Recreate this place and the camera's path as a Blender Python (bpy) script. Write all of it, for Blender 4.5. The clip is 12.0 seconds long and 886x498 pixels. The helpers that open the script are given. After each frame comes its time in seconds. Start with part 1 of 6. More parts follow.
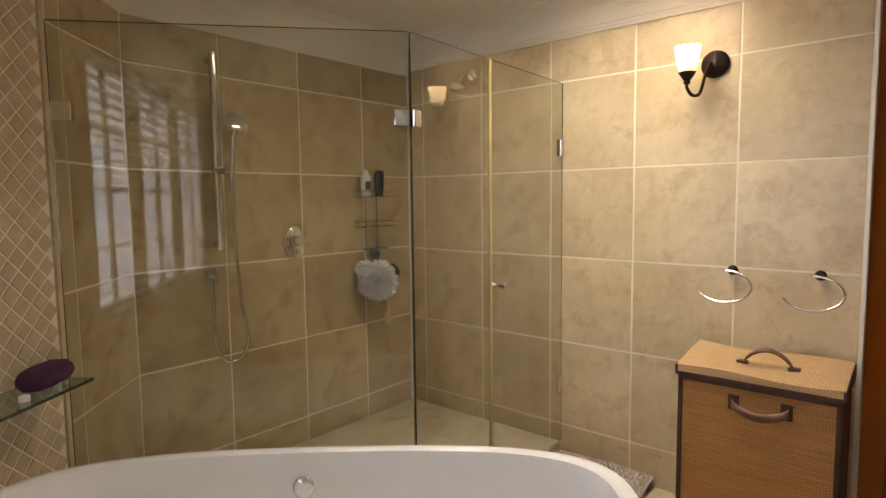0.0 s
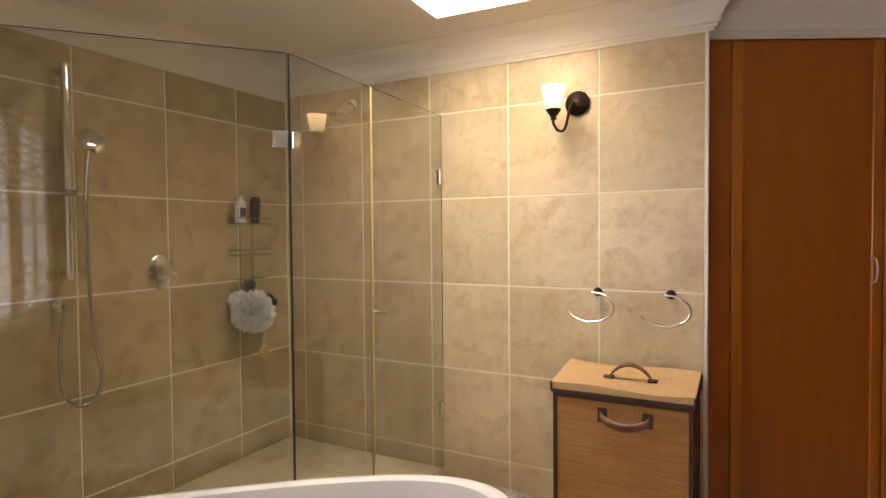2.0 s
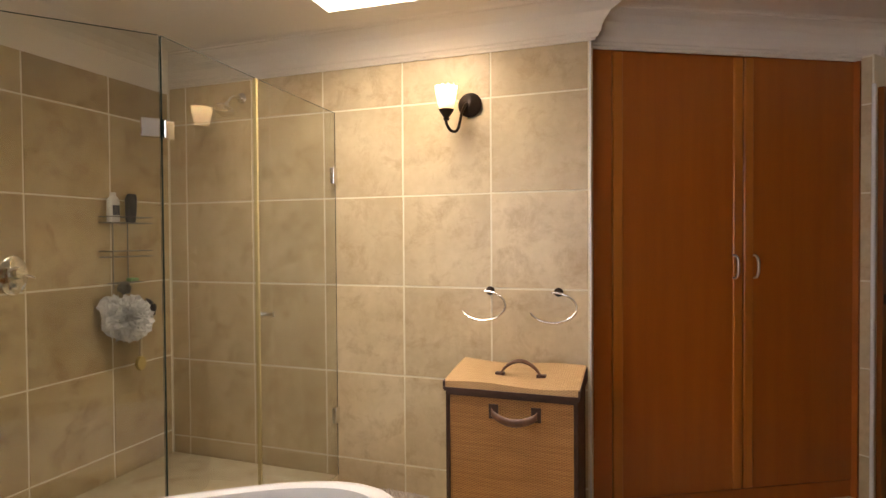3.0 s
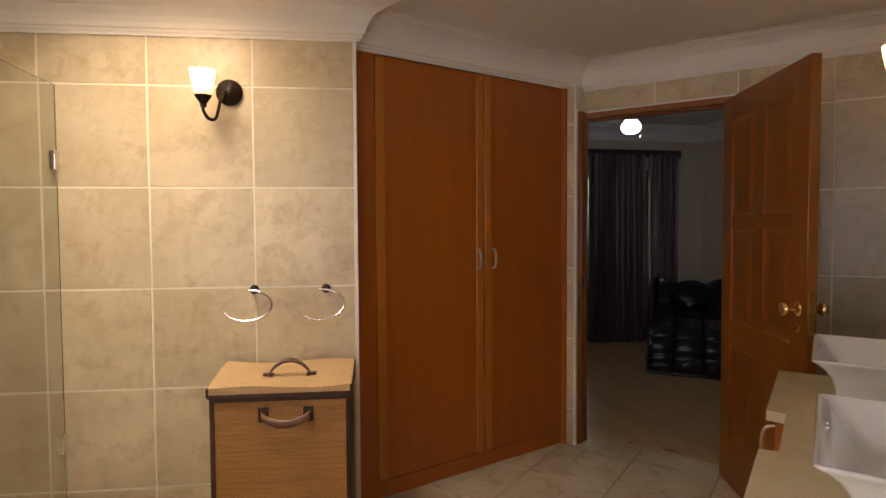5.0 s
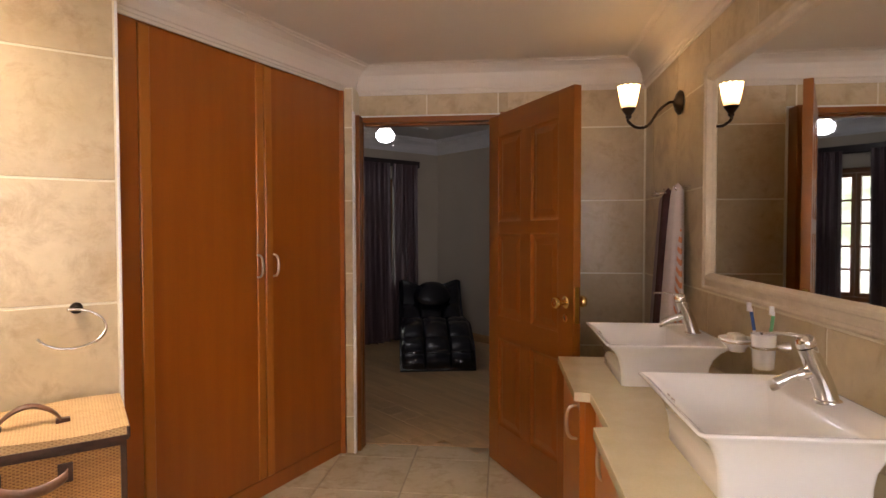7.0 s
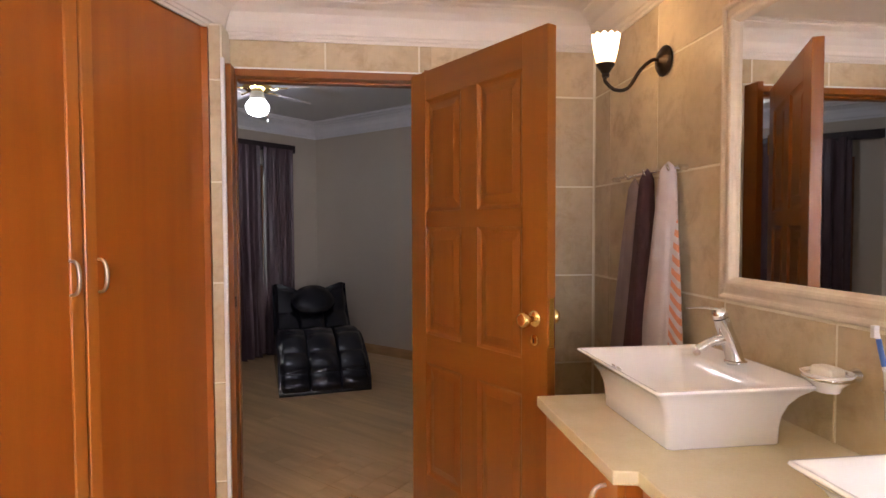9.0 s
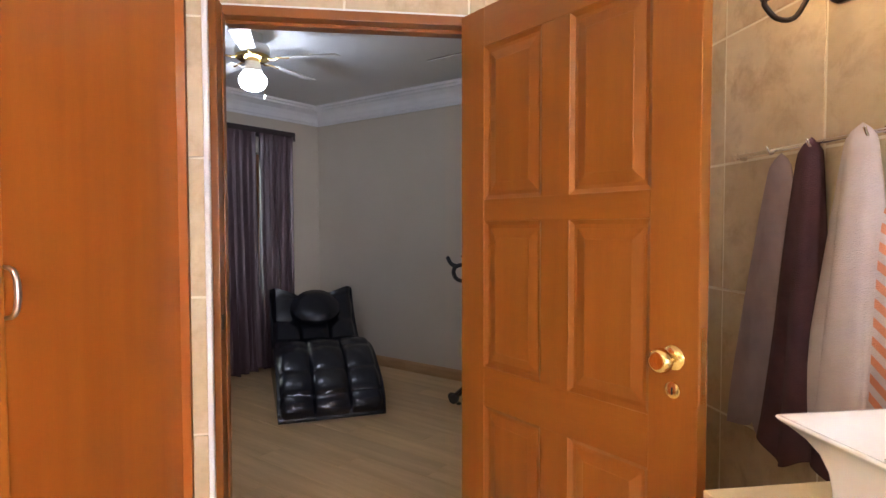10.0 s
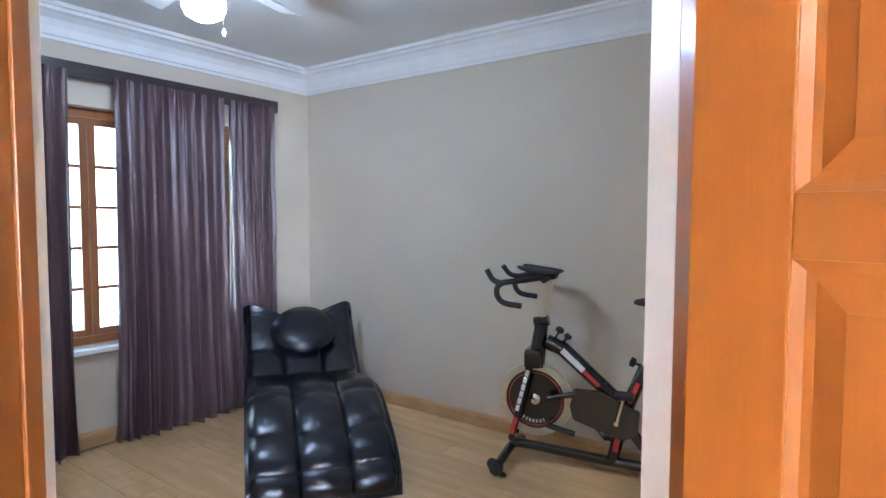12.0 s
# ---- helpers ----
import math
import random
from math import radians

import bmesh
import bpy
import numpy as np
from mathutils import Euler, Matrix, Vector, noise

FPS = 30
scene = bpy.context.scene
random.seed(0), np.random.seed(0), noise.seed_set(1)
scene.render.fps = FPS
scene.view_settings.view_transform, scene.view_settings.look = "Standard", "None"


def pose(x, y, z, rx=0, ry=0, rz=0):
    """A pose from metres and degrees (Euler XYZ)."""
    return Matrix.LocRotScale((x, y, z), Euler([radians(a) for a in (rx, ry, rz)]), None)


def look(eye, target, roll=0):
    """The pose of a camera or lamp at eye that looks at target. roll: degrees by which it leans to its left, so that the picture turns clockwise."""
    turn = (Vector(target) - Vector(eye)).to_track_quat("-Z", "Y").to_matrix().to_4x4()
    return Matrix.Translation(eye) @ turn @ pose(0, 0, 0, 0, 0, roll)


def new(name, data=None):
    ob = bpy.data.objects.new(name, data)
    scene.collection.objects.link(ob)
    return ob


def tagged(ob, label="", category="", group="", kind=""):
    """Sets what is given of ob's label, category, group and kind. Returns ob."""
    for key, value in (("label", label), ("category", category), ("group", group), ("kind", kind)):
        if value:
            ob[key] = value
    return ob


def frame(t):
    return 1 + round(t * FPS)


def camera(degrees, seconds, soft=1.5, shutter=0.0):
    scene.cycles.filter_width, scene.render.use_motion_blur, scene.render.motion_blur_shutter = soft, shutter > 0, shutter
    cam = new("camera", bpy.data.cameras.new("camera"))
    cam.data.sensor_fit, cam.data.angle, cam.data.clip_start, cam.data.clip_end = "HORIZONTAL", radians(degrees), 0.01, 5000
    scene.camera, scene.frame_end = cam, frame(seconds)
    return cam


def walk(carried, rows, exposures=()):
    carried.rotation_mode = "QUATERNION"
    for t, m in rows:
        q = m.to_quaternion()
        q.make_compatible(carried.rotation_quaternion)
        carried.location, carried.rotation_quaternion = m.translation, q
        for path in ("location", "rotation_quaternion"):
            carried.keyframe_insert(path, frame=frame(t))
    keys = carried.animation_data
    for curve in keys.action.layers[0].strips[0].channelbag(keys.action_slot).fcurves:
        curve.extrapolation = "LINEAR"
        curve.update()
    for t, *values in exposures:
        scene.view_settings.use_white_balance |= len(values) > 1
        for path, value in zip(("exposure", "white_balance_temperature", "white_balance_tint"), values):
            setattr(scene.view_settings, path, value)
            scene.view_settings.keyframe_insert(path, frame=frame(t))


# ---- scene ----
cam = camera(75.6, 12.0)
PATH = [
    (0, (-0.04, 0.419, 1.403), (0.296, 2.383, 1.23), -0.7),
    (0.5, (-0.055, 0.415, 1.387), (0.331, 2.375, 1.29), -0.6),
    (1, (-0.061, 0.411, 1.391), (0.414, 2.352, 1.315), -0.6),
    (1.5, (-0.061, 0.421, 1.374), (0.542, 2.327, 1.314), -0.6),
    (2, (-0.044, 0.419, 1.367), (0.694, 2.277, 1.309), -0.5),
    (2.5, (-0.017, 0.417, 1.345), (0.864, 2.212, 1.301), -0.5),
    (3, (0.025, 0.42, 1.333), (1.054, 2.135, 1.296), -0.4),
    (5, (-0.066, 0.476, 1.363), (1.596, 1.586, 1.286), -0.3),
    (5.5, (-0.044, 0.563, 1.354), (1.731, 1.481, 1.282), -0.2),
    (6, (-0.031, 0.658, 1.35), (1.838, 1.368, 1.286), -0.2),
    (6.5, (-0.059, 0.772, 1.36), (1.887, 1.229, 1.297), -0.2),
    (7, (-0.086, 0.853, 1.356), (1.902, 1.06, 1.296), -0.1),
    (9, (0.705, 1.135, 1.34), (2.686, 0.871, 1.268), -0.2),
    (9.5, (1.049, 1.197, 1.313), (3.029, 0.925, 1.245), 0.1),
    (10, (1.409, 1.264, 1.325), (3.388, 0.985, 1.25), -0.1),
    (10.5, (1.768, 1.296, 1.338), (3.748, 1.023, 1.255), -0.2),
    (11, (2.067, 1.341, 1.384), (4.041, 1.039, 1.28), 0.2),
    (11.5, (2.392, 1.331, 1.387), (4.364, 1.018, 1.281), 0.2),
    (12, (2.674, 1.332, 1.388), (4.648, 1.03, 1.276), 0.2),
]
EXPOSURES = [(0, -0.12, 6250, 17), (1, 0.06, 6300, 18), (3, 0.05, 6500, 21), (5, -0.06, 6700, 22), (6, 0.08, 6800, 23), (7, 0.68, 6850, 26), (9, 1.6, 6250, 27), (10, 2.2, 5850, 21), (11, 2.95, 5550, 14), (12, 3.65, 5000, 12)]
walk(cam, [(t, look(eye, target, roll)) for t, eye, target, roll in PATH], EXPOSURES)


# ---- world and daylight ----
world = bpy.data.worlds.new("world")
scene.world = world
world.use_nodes = True
wn = world.node_tree.nodes
sky = wn.new("ShaderNodeTexSky")
sky.sky_type = "NISHITA"
sky.sun_disc = False
sky.sun_elevation, sky.sun_rotation = radians(48), radians(180)
wn["Background"].inputs[1].default_value = 0.12
world.node_tree.links.new(sky.outputs[0], wn["Background"].inputs[0])
sun = new("sun", bpy.data.lights.new("sun", "SUN"))
sun.data.energy, sun.data.angle, sun.data.color = 1.0, radians(12), (1, 0.95, 0.88)
sun.matrix_world = look((0, 0, 0), (0.1, 0.6, -0.74))

FLOOR_Z, CEIL, CORNICE_Z = 0.0, 2.364, 2.206
BED_CEIL, BED_CORNICE_Z = 2.55, 2.37

# ---- materials ----


def mat(name, c1, c2, rough=0.5, metal=0.0, scale=6.0, bump=0.0, bscale=90.0, stretch=(1, 1, 1), coat=0.0, var=0.0, spec=0.5, rvar=0.1, blotch=None):
    m = bpy.data.materials.new(name)
    m.use_nodes = True
    n, l = m.node_tree.nodes, m.node_tree.links
    p = n["Principled BSDF"]
    tc, mp, oi = n.new("ShaderNodeTexCoord"), n.new("ShaderNodeMapping"), n.new("ShaderNodeObjectInfo")
    mp.inputs["Scale"].default_value = stretch
    sc = n.new("ShaderNodeVectorMath")
    sc.operation = "SCALE"
    sc.inputs[0].default_value = (7.3, 3.1, 5.7)
    l.new(oi.outputs["Random"], sc.inputs["Scale"])
    ad = n.new("ShaderNodeVectorMath")
    l.new(tc.outputs["Object"], ad.inputs[0])
    l.new(sc.outputs[0], ad.inputs[1])
    l.new(ad.outputs[0], mp.inputs["Vector"])
    t1, t2 = n.new("ShaderNodeTexNoise"), n.new("ShaderNodeTexNoise")
    t1.inputs["Scale"].default_value, t1.inputs["Detail"].default_value = scale, 6
    t2.inputs["Scale"].default_value, t2.inputs["Detail"].default_value = bscale, 4
    l.new(mp.outputs[0], t1.inputs["Vector"])
    l.new(mp.outputs[0], t2.inputs["Vector"])
    rp = n.new("ShaderNodeValToRGB")
    rp.color_ramp.elements[0].position, rp.color_ramp.elements[1].position = 0.3, 0.7
    rp.color_ramp.elements[0].color, rp.color_ramp.elements[1].color = (*c1, 1), (*c2, 1)
    mx = n.new("ShaderNodeMath")
    mx.operation = "MULTIPLY_ADD"
    mx.inputs[1].default_value = 0.25
    sub = n.new("ShaderNodeMath")
    sub.operation = "MULTIPLY"
    sub.inputs[1].default_value = 0.75
    l.new(t1.outputs[0], sub.inputs[0])
    l.new(t2.outputs[0], mx.inputs[0])
    l.new(sub.outputs[0], mx.inputs[2])
    l.new(mx.outputs[0], rp.inputs[0])
    hs = n.new("ShaderNodeHueSaturation")
    l.new(rp.outputs[0], hs.inputs["Color"])
    mr = n.new("ShaderNodeMapRange")
    mr.inputs["To Min"].default_value, mr.inputs["To Max"].default_value = 1 - var, 1 + var
    l.new(oi.outputs["Random"], mr.inputs["Value"])
    l.new(mr.outputs[0], hs.inputs["Value"])
    base = hs.outputs[0]
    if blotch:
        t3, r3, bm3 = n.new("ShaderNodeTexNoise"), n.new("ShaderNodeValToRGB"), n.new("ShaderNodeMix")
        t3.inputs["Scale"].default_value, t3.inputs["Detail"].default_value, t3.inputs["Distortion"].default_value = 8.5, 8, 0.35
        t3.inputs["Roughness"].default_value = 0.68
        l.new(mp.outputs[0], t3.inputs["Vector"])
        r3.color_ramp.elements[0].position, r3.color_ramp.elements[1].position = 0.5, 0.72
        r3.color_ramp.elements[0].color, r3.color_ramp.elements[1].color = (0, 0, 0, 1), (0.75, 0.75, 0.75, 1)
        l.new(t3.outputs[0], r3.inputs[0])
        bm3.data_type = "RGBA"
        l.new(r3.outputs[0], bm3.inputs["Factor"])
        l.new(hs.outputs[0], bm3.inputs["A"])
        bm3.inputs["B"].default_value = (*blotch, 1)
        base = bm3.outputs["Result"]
    l.new(base, p.inputs["Base Color"])
    rr = n.new("ShaderNodeMapRange")
    rr.inputs["To Min"].default_value, rr.inputs["To Max"].default_value = max(0.02, rough - rvar * rough), rough + rvar * rough
    l.new(t1.outputs[0], rr.inputs["Value"])
    l.new(rr.outputs[0], p.inputs["Roughness"])
    p.inputs["Metallic"].default_value = metal
    p.inputs["Specular IOR Level"].default_value = spec
    p.inputs["Coat Weight"].default_value = coat
    p.inputs["Coat Roughness"].default_value = 0.12
    if bump:
        b = n.new("ShaderNodeBump")
        b.inputs["Strength"].default_value, b.inputs["Distance"].default_value = bump, 0.004
        l.new(t2.outputs[0], b.inputs["Height"])
        l.new(b.outputs[0], p.inputs["Normal"])
    return m


def glass_mat(name, tint, rough=0.0, ior=1.45):
    m = bpy.data.materials.new(name)
    m.use_nodes = True
    p = m.node_tree.nodes["Principled BSDF"]
    p.inputs["Base Color"].default_value = (*tint, 1)
    p.inputs["Transmission Weight"].default_value = 1
    p.inputs["Roughness"].default_value = rough
    p.inputs["IOR"].default_value = ior
    return m


def glow_mat(name, colour, strength, low=None, z0=0.0, z1=1.0):
    """Lit glass: brighter from the local height z0 to z1 where low is given."""
    m = bpy.data.materials.new(name)
    m.use_nodes = True
    n, l = m.node_tree.nodes, m.node_tree.links
    p = n["Principled BSDF"]
    p.inputs["Base Color"].default_value = (0.8, 0.76, 0.66, 1)
    p.inputs["Roughness"].default_value = 0.4
    p.inputs["Emission Color"].default_value = (*colour, 1)
    p.inputs["Emission Strength"].default_value = strength
    if low is not None:
        tc, sx, mr = n.new("ShaderNodeTexCoord"), n.new("ShaderNodeSeparateXYZ"), n.new("ShaderNodeMapRange")
        l.new(tc.outputs["Object"], sx.inputs[0])
        l.new(sx.outputs["Z"], mr.inputs["Value"])
        mr.inputs["From Min"].default_value, mr.inputs["From Max"].default_value = z0, z1
        mr.inputs["To Min"].default_value, mr.inputs["To Max"].default_value = low, strength
        l.new(mr.outputs[0], p.inputs["Emission Strength"])
    return m


TILE = mat("beige_tile", (0.50, 0.39, 0.225), (0.68, 0.565, 0.365), 0.3, scale=4.2, bump=0.06, bscale=26, var=0.06, blotch=(0.40, 0.275, 0.14))
# Shower tile: water stains plus the enclosure's shade, both in the colour.
SHADED_STAINED_TILE = mat("shaded_stained_tile", (0.40, 0.295, 0.15), (0.56, 0.45, 0.265), 0.3, scale=3.4, bump=0.06, bscale=26, var=0.06, blotch=(0.27, 0.165, 0.072))
GROUT = mat("pale_grout", (0.76, 0.70, 0.53), (0.85, 0.80, 0.64), 0.9, bump=0.3, bscale=200)
MOSAIC = mat("mosaic_tile", (0.44, 0.32, 0.18), (0.60, 0.47, 0.30), 0.5, scale=14, bump=0.15, bscale=120, var=0.12)
FLOOR_TILE = mat("floor_tile", (0.54, 0.455, 0.29), (0.68, 0.595, 0.42), 0.2, scale=3.5, bump=0.05, bscale=30, var=0.05, blotch=(0.37, 0.27, 0.15))
FLOOR_GROUT = mat("floor_grout", (0.3, 0.24, 0.16), (0.42, 0.35, 0.25), 0.9, bump=0.3, bscale=200)
PLASTER = mat("ceiling_paint", (0.70, 0.65, 0.555), (0.78, 0.73, 0.635), 0.85, scale=1.5, bump=0.08, bscale=160)
CORNICE = mat("cornice_paint", (0.74, 0.685, 0.59), (0.82, 0.765, 0.67), 0.7, scale=3, bump=0.06, bscale=140)
BED_WALL = mat("bedroom_wall_paint", (0.53, 0.46, 0.365), (0.59, 0.52, 0.42), 0.6, scale=1.3, bump=0.08, bscale=150)
BED_WHITE = mat("bedroom_ceiling_paint", (0.72, 0.72, 0.72), (0.79, 0.79, 0.79), 0.8, scale=1.5, bump=0.06, bscale=150)
CHERRY = mat("cherry_veneer", (0.35, 0.091, 0.008), (0.41, 0.117, 0.011), 0.33, scale=3.0, bump=0.015, bscale=60, stretch=(7, 7, 0.35), coat=0.2, var=0.03)
CHERRY_EDGE = mat("cherry_edging", (0.44, 0.138, 0.014), (0.52, 0.175, 0.022), 0.3, scale=4, bscale=40, stretch=(9, 9, 0.5), coat=0.3)
MERANTI = mat("varnished_door_wood", (0.235, 0.071, 0.006), (0.285, 0.093, 0.008), 0.36, scale=2.6, bump=0.006, bscale=40, stretch=(7, 7, 0.5), coat=0.15, var=0.07)
MERANTI_H = mat("varnished_rail_wood", (0.235, 0.071, 0.006), (0.285, 0.093, 0.008), 0.36, scale=2.6, bump=0.006, bscale=40, stretch=(0.5, 7, 7), coat=0.15, var=0.06)
LAMINATE = mat("laminate_plank", (0.48, 0.29, 0.125), (0.68, 0.455, 0.225), 0.3, scale=2.2, bump=0.04, bscale=30, stretch=(0.7, 8, 8), coat=0.15, var=0.09)
CHROME = mat("chrome", (0.75, 0.75, 0.75), (0.85, 0.85, 0.85), 0.07, 1.0)
BRASS = mat("brass", (0.78, 0.55, 0.20), (0.88, 0.66, 0.28), 0.16, 1.0, scale=12)
NICKEL = mat("brushed_nickel", (0.55, 0.50, 0.44), (0.68, 0.62, 0.55), 0.3, 1.0, scale=20)
BRONZE = mat("dark_bronze", (0.018, 0.011, 0.007), (0.04, 0.024, 0.014), 0.42, 0.6, scale=20, bump=0.15)
CERAMIC = mat("white_ceramic", (0.86, 0.855, 0.84), (0.89, 0.885, 0.87), 0.08, scale=2, coat=0.6)
ACRYLIC = mat("bath_acrylic", (0.82, 0.81, 0.80), (0.86, 0.85, 0.84), 0.13, scale=2, coat=0.4)
STONE = mat("cream_counter", (0.66, 0.56, 0.34), (0.76, 0.67, 0.45), 0.22, scale=9, bump=0.03, bscale=160, coat=0.2)
CREAM_WOOD = mat("cream_frame_paint", (0.60, 0.50, 0.36), (0.74, 0.65, 0.50), 0.45, scale=10, bump=0.15, bscale=70)
RUBBER = mat("black_rubber", (0.012, 0.012, 0.013), (0.022, 0.022, 0.024), 0.7, scale=20, bump=0.2)
BLACK_GLOSS = mat("black_gloss_paint", (0.010, 0.010, 0.011), (0.016, 0.016, 0.018), 0.25, scale=15, coat=0.4)
# Greenish tint, deepened so the glass carries the shower's shade.
GLASS = glass_mat("shade_tinted_glass", (0.84, 0.85, 0.79))
EDGE_GLASS = mat("glass_edge", (0.03, 0.05, 0.04), (0.05, 0.08, 0.065), 0.15)
PANE = glass_mat("window_pane", (0.97, 0.98, 0.98))
MIRROR = mat("mirror_silver", (0.88, 0.89, 0.88), (0.9, 0.91, 0.9), 0.012, 1.0)
WHITE_PLASTIC = mat("white_plastic", (0.74, 0.74, 0.73), (0.82, 0.82, 0.81), 0.35)
SHADE = glow_mat("lit_opal_shade", (1.0, 0.64, 0.26), 7.5, 1.1, 0.0, 0.09)
SKYLIGHT = glow_mat("skylight_diffuser", (1.0, 0.915, 0.77), 24.0)

# ---- mesh helpers ----


def mesh_ob(name, bm, material, parent=None, label="", smooth=False):
    me = bpy.data.meshes.new(name)
    bmesh.ops.recalc_face_normals(bm, faces=bm.faces)
    if smooth:
        for f in bm.faces:
            f.smooth = True
        for e in bm.edges:
            if len(e.link_faces) == 2 and e.calc_face_angle() > 0.9:
                e.smooth = False
    bm.to_mesh(me)
    bm.free()
    me.materials.append(material)
    ob = new(name, me)
    if parent is not None:
        ob.parent = parent
    if label:
        ob["label"] = label
    return ob


def part(name, bm, material, parent, label="", smooth=False):
    return mesh_ob(name, bm, material, parent, label, smooth)


def thing(name, m, label, category, group="", kind=""):
    ob = new(name)
    ob.empty_display_size = 0.05
    ob.matrix_basis = m
    return tagged(ob, label, category, group, kind)


def box(x0, x1, y0, y1, z0, z1, bev=0.0, bm=None, seg=2):
    b = bmesh.new()
    bmesh.ops.create_cube(b, size=1)
    bmesh.ops.scale(b, vec=(x1 - x0, y1 - y0, z1 - z0), verts=b.verts)
    bmesh.ops.translate(b, vec=((x0 + x1) / 2, (y0 + y1) / 2, (z0 + z1) / 2), verts=b.verts)
    if bev:
        bmesh.ops.bevel(b, geom=b.edges[:], offset=bev, segments=seg, profile=0.6, affect="EDGES")
    return merge(bm, b)


def merge(bm, b):
    if bm is None:
        return b
    tmp = bpy.data.meshes.new("tmp")
    b.to_mesh(tmp)
    b.free()
    bm.from_mesh(tmp)
    bpy.data.meshes.remove(tmp)
    return bm


def lathe(profile, n=32, bm=None, m=None):
    """Turns (r, z) pairs about the z axis."""
    b = bmesh.new()
    rings = []
    for r, z in profile:
        if r < 1e-6:
            rings.append([b.verts.new((0, 0, z))])
        else:
            rings.append([b.verts.new((r * math.cos(2 * math.pi * i / n), r * math.sin(2 * math.pi * i / n), z)) for i in range(n)])
    for a, c in zip(rings, rings[1:]):
        for i in range(n):
            j = (i + 1) % n
            if len(a) == 1 and len(c) == 1:
                continue
            if len(a) == 1:
                b.faces.new((a[0], c[i], c[j]))
            elif len(c) == 1:
                b.faces.new((a[i], a[j], c[0]))
            else:
                b.faces.new((a[i], a[j], c[j], c[i]))
    if m is not None:
        bmesh.ops.transform(b, matrix=m, verts=b.verts)
    return merge(bm, b)


def tube(points, r, n=10, bm=None, closed=False):
    """A round bar along points; r is one radius or one for each point."""
    pts = [Vector(p) for p in points]
    rs = r if isinstance(r, (list, tuple)) else [r] * len(pts)
    b = bmesh.new()
    rings, up = [], None
    for i, p in enumerate(pts):
        a = pts[i - 1] if i or closed else pts[0]
        c = pts[(i + 1) % len(pts)] if i < len(pts) - 1 or closed else pts[-1]
        t = (c - a).normalized()
        if up is None:
            up = t.orthogonal().normalized()
        up = (up - t * up.dot(t)).normalized()
        side = t.cross(up)
        rings.append([b.verts.new(p + rs[i] * (up * math.cos(2 * math.pi * k / n) + side * math.sin(2 * math.pi * k / n))) for k in range(n)])
    pairs = list(zip(rings, rings[1:])) + ([(rings[-1], rings[0])] if closed else [])
    for a, c in pairs:
        for k in range(n):
            b.faces.new((a[k], a[(k + 1) % n], c[(k + 1) % n], c[k]))
    if not closed:
        b.faces.new(rings[0][::-1])
        b.faces.new(rings[-1])
    return merge(bm, b)


def arc(cx, cz, r, a0, a1, n=16, y=0.0):
    return [(cx + r * math.cos(radians(a0 + (a1 - a0) * i / n)), y, cz + r * math.sin(radians(a0 + (a1 - a0) * i / n))) for i in range(n + 1)]


def smooth_path(points, n=8):
    """Catmull-Rom through the points."""
    p = [Vector(q) for q in points]
    p = [p[0] * 2 - p[1]] + p + [p[-1] * 2 - p[-2]]
    out = []
    for i in range(1, len(p) - 2):
        for k in range(n):
            t = k / n
            out.append(0.5 * (2 * p[i] + (p[i + 1] - p[i - 1]) * t + (2 * p[i - 1] - 5 * p[i] + 4 * p[i + 1] - p[i + 2]) * t * t + (3 * p[i] - p[i - 1] - 3 * p[i + 1] + p[i + 2]) * t ** 3))
    return out + [p[-2]]


def prism(poly, z0, z1, bm=None, bev=0.0):
    b = bmesh.new()
    lo = [b.verts.new((x, y, z0)) for x, y in poly]
    hi = [b.verts.new((x, y, z1)) for x, y in poly]
    n = len(poly)
    b.faces.new(lo[::-1])
    b.faces.new(hi)
    for i in range(n):
        b.faces.new((lo[i], lo[(i + 1) % n], hi[(i + 1) % n], hi[i]))
    if bev:
        bmesh.ops.recalc_face_normals(b, faces=b.faces)
        bmesh.ops.bevel(b, geom=b.edges[:], offset=bev, segments=2, profile=0.6, affect="EDGES")
    return merge(bm, b)


def grid_mesh(nu, nv, f, bm=None, close_v=False):
    b = bmesh.new()
    vs = [[b.verts.new(f(i / nu, j / nv)) for j in range(nv + (0 if close_v else 1))] for i in range(nu + 1)]
    for i in range(nu):
        for j in range(nv):
            k = (j + 1) % nv if close_v else j + 1
            b.faces.new((vs[i][j], vs[i + 1][j], vs[i + 1][k], vs[i][k]))
    return merge(bm, b)


def wall_frame(p, q):
    """A pose whose x runs from p to q along a wall, z up, and whose y points to the room on the left of p to q."""
    d = Vector((q[0] - p[0], q[1] - p[1], 0))
    return pose(p[0], p[1], 0, 0, 0, math.degrees(math.atan2(d.y, d.x))), d.length


# ---- the plan: corners of the bathroom, room on the left of each run ----
DOOR_X = 3.45
CORNER_SE = (DOOR_X, 0.0)
W_END = (1.908, 2.27)
SHOWER = (0.375, 4.097)
NICHE = (-0.927, 3.004)
MOSAIC_A = (-0.968, 2.48)
MOSAIC_END = (-1.161, 1.75)
WEST = (-1.276, 1.75)
BACK_Y = -1.2
WARD_A = (1.945, 2.365)
WARD_B = (3.40, 1.785)
ROOM = [CORNER_SE, (DOOR_X, 1.785), WARD_B, WARD_A, W_END, SHOWER, NICHE, MOSAIC_A, MOSAIC_END, WEST, (-1.30, BACK_Y), (0.45, BACK_Y), (0.45, 0.0)]
DOOR_Y0, DOOR_Y1, DOOR_H = 0.868, 1.735, 2.035
WALL_T = 0.05


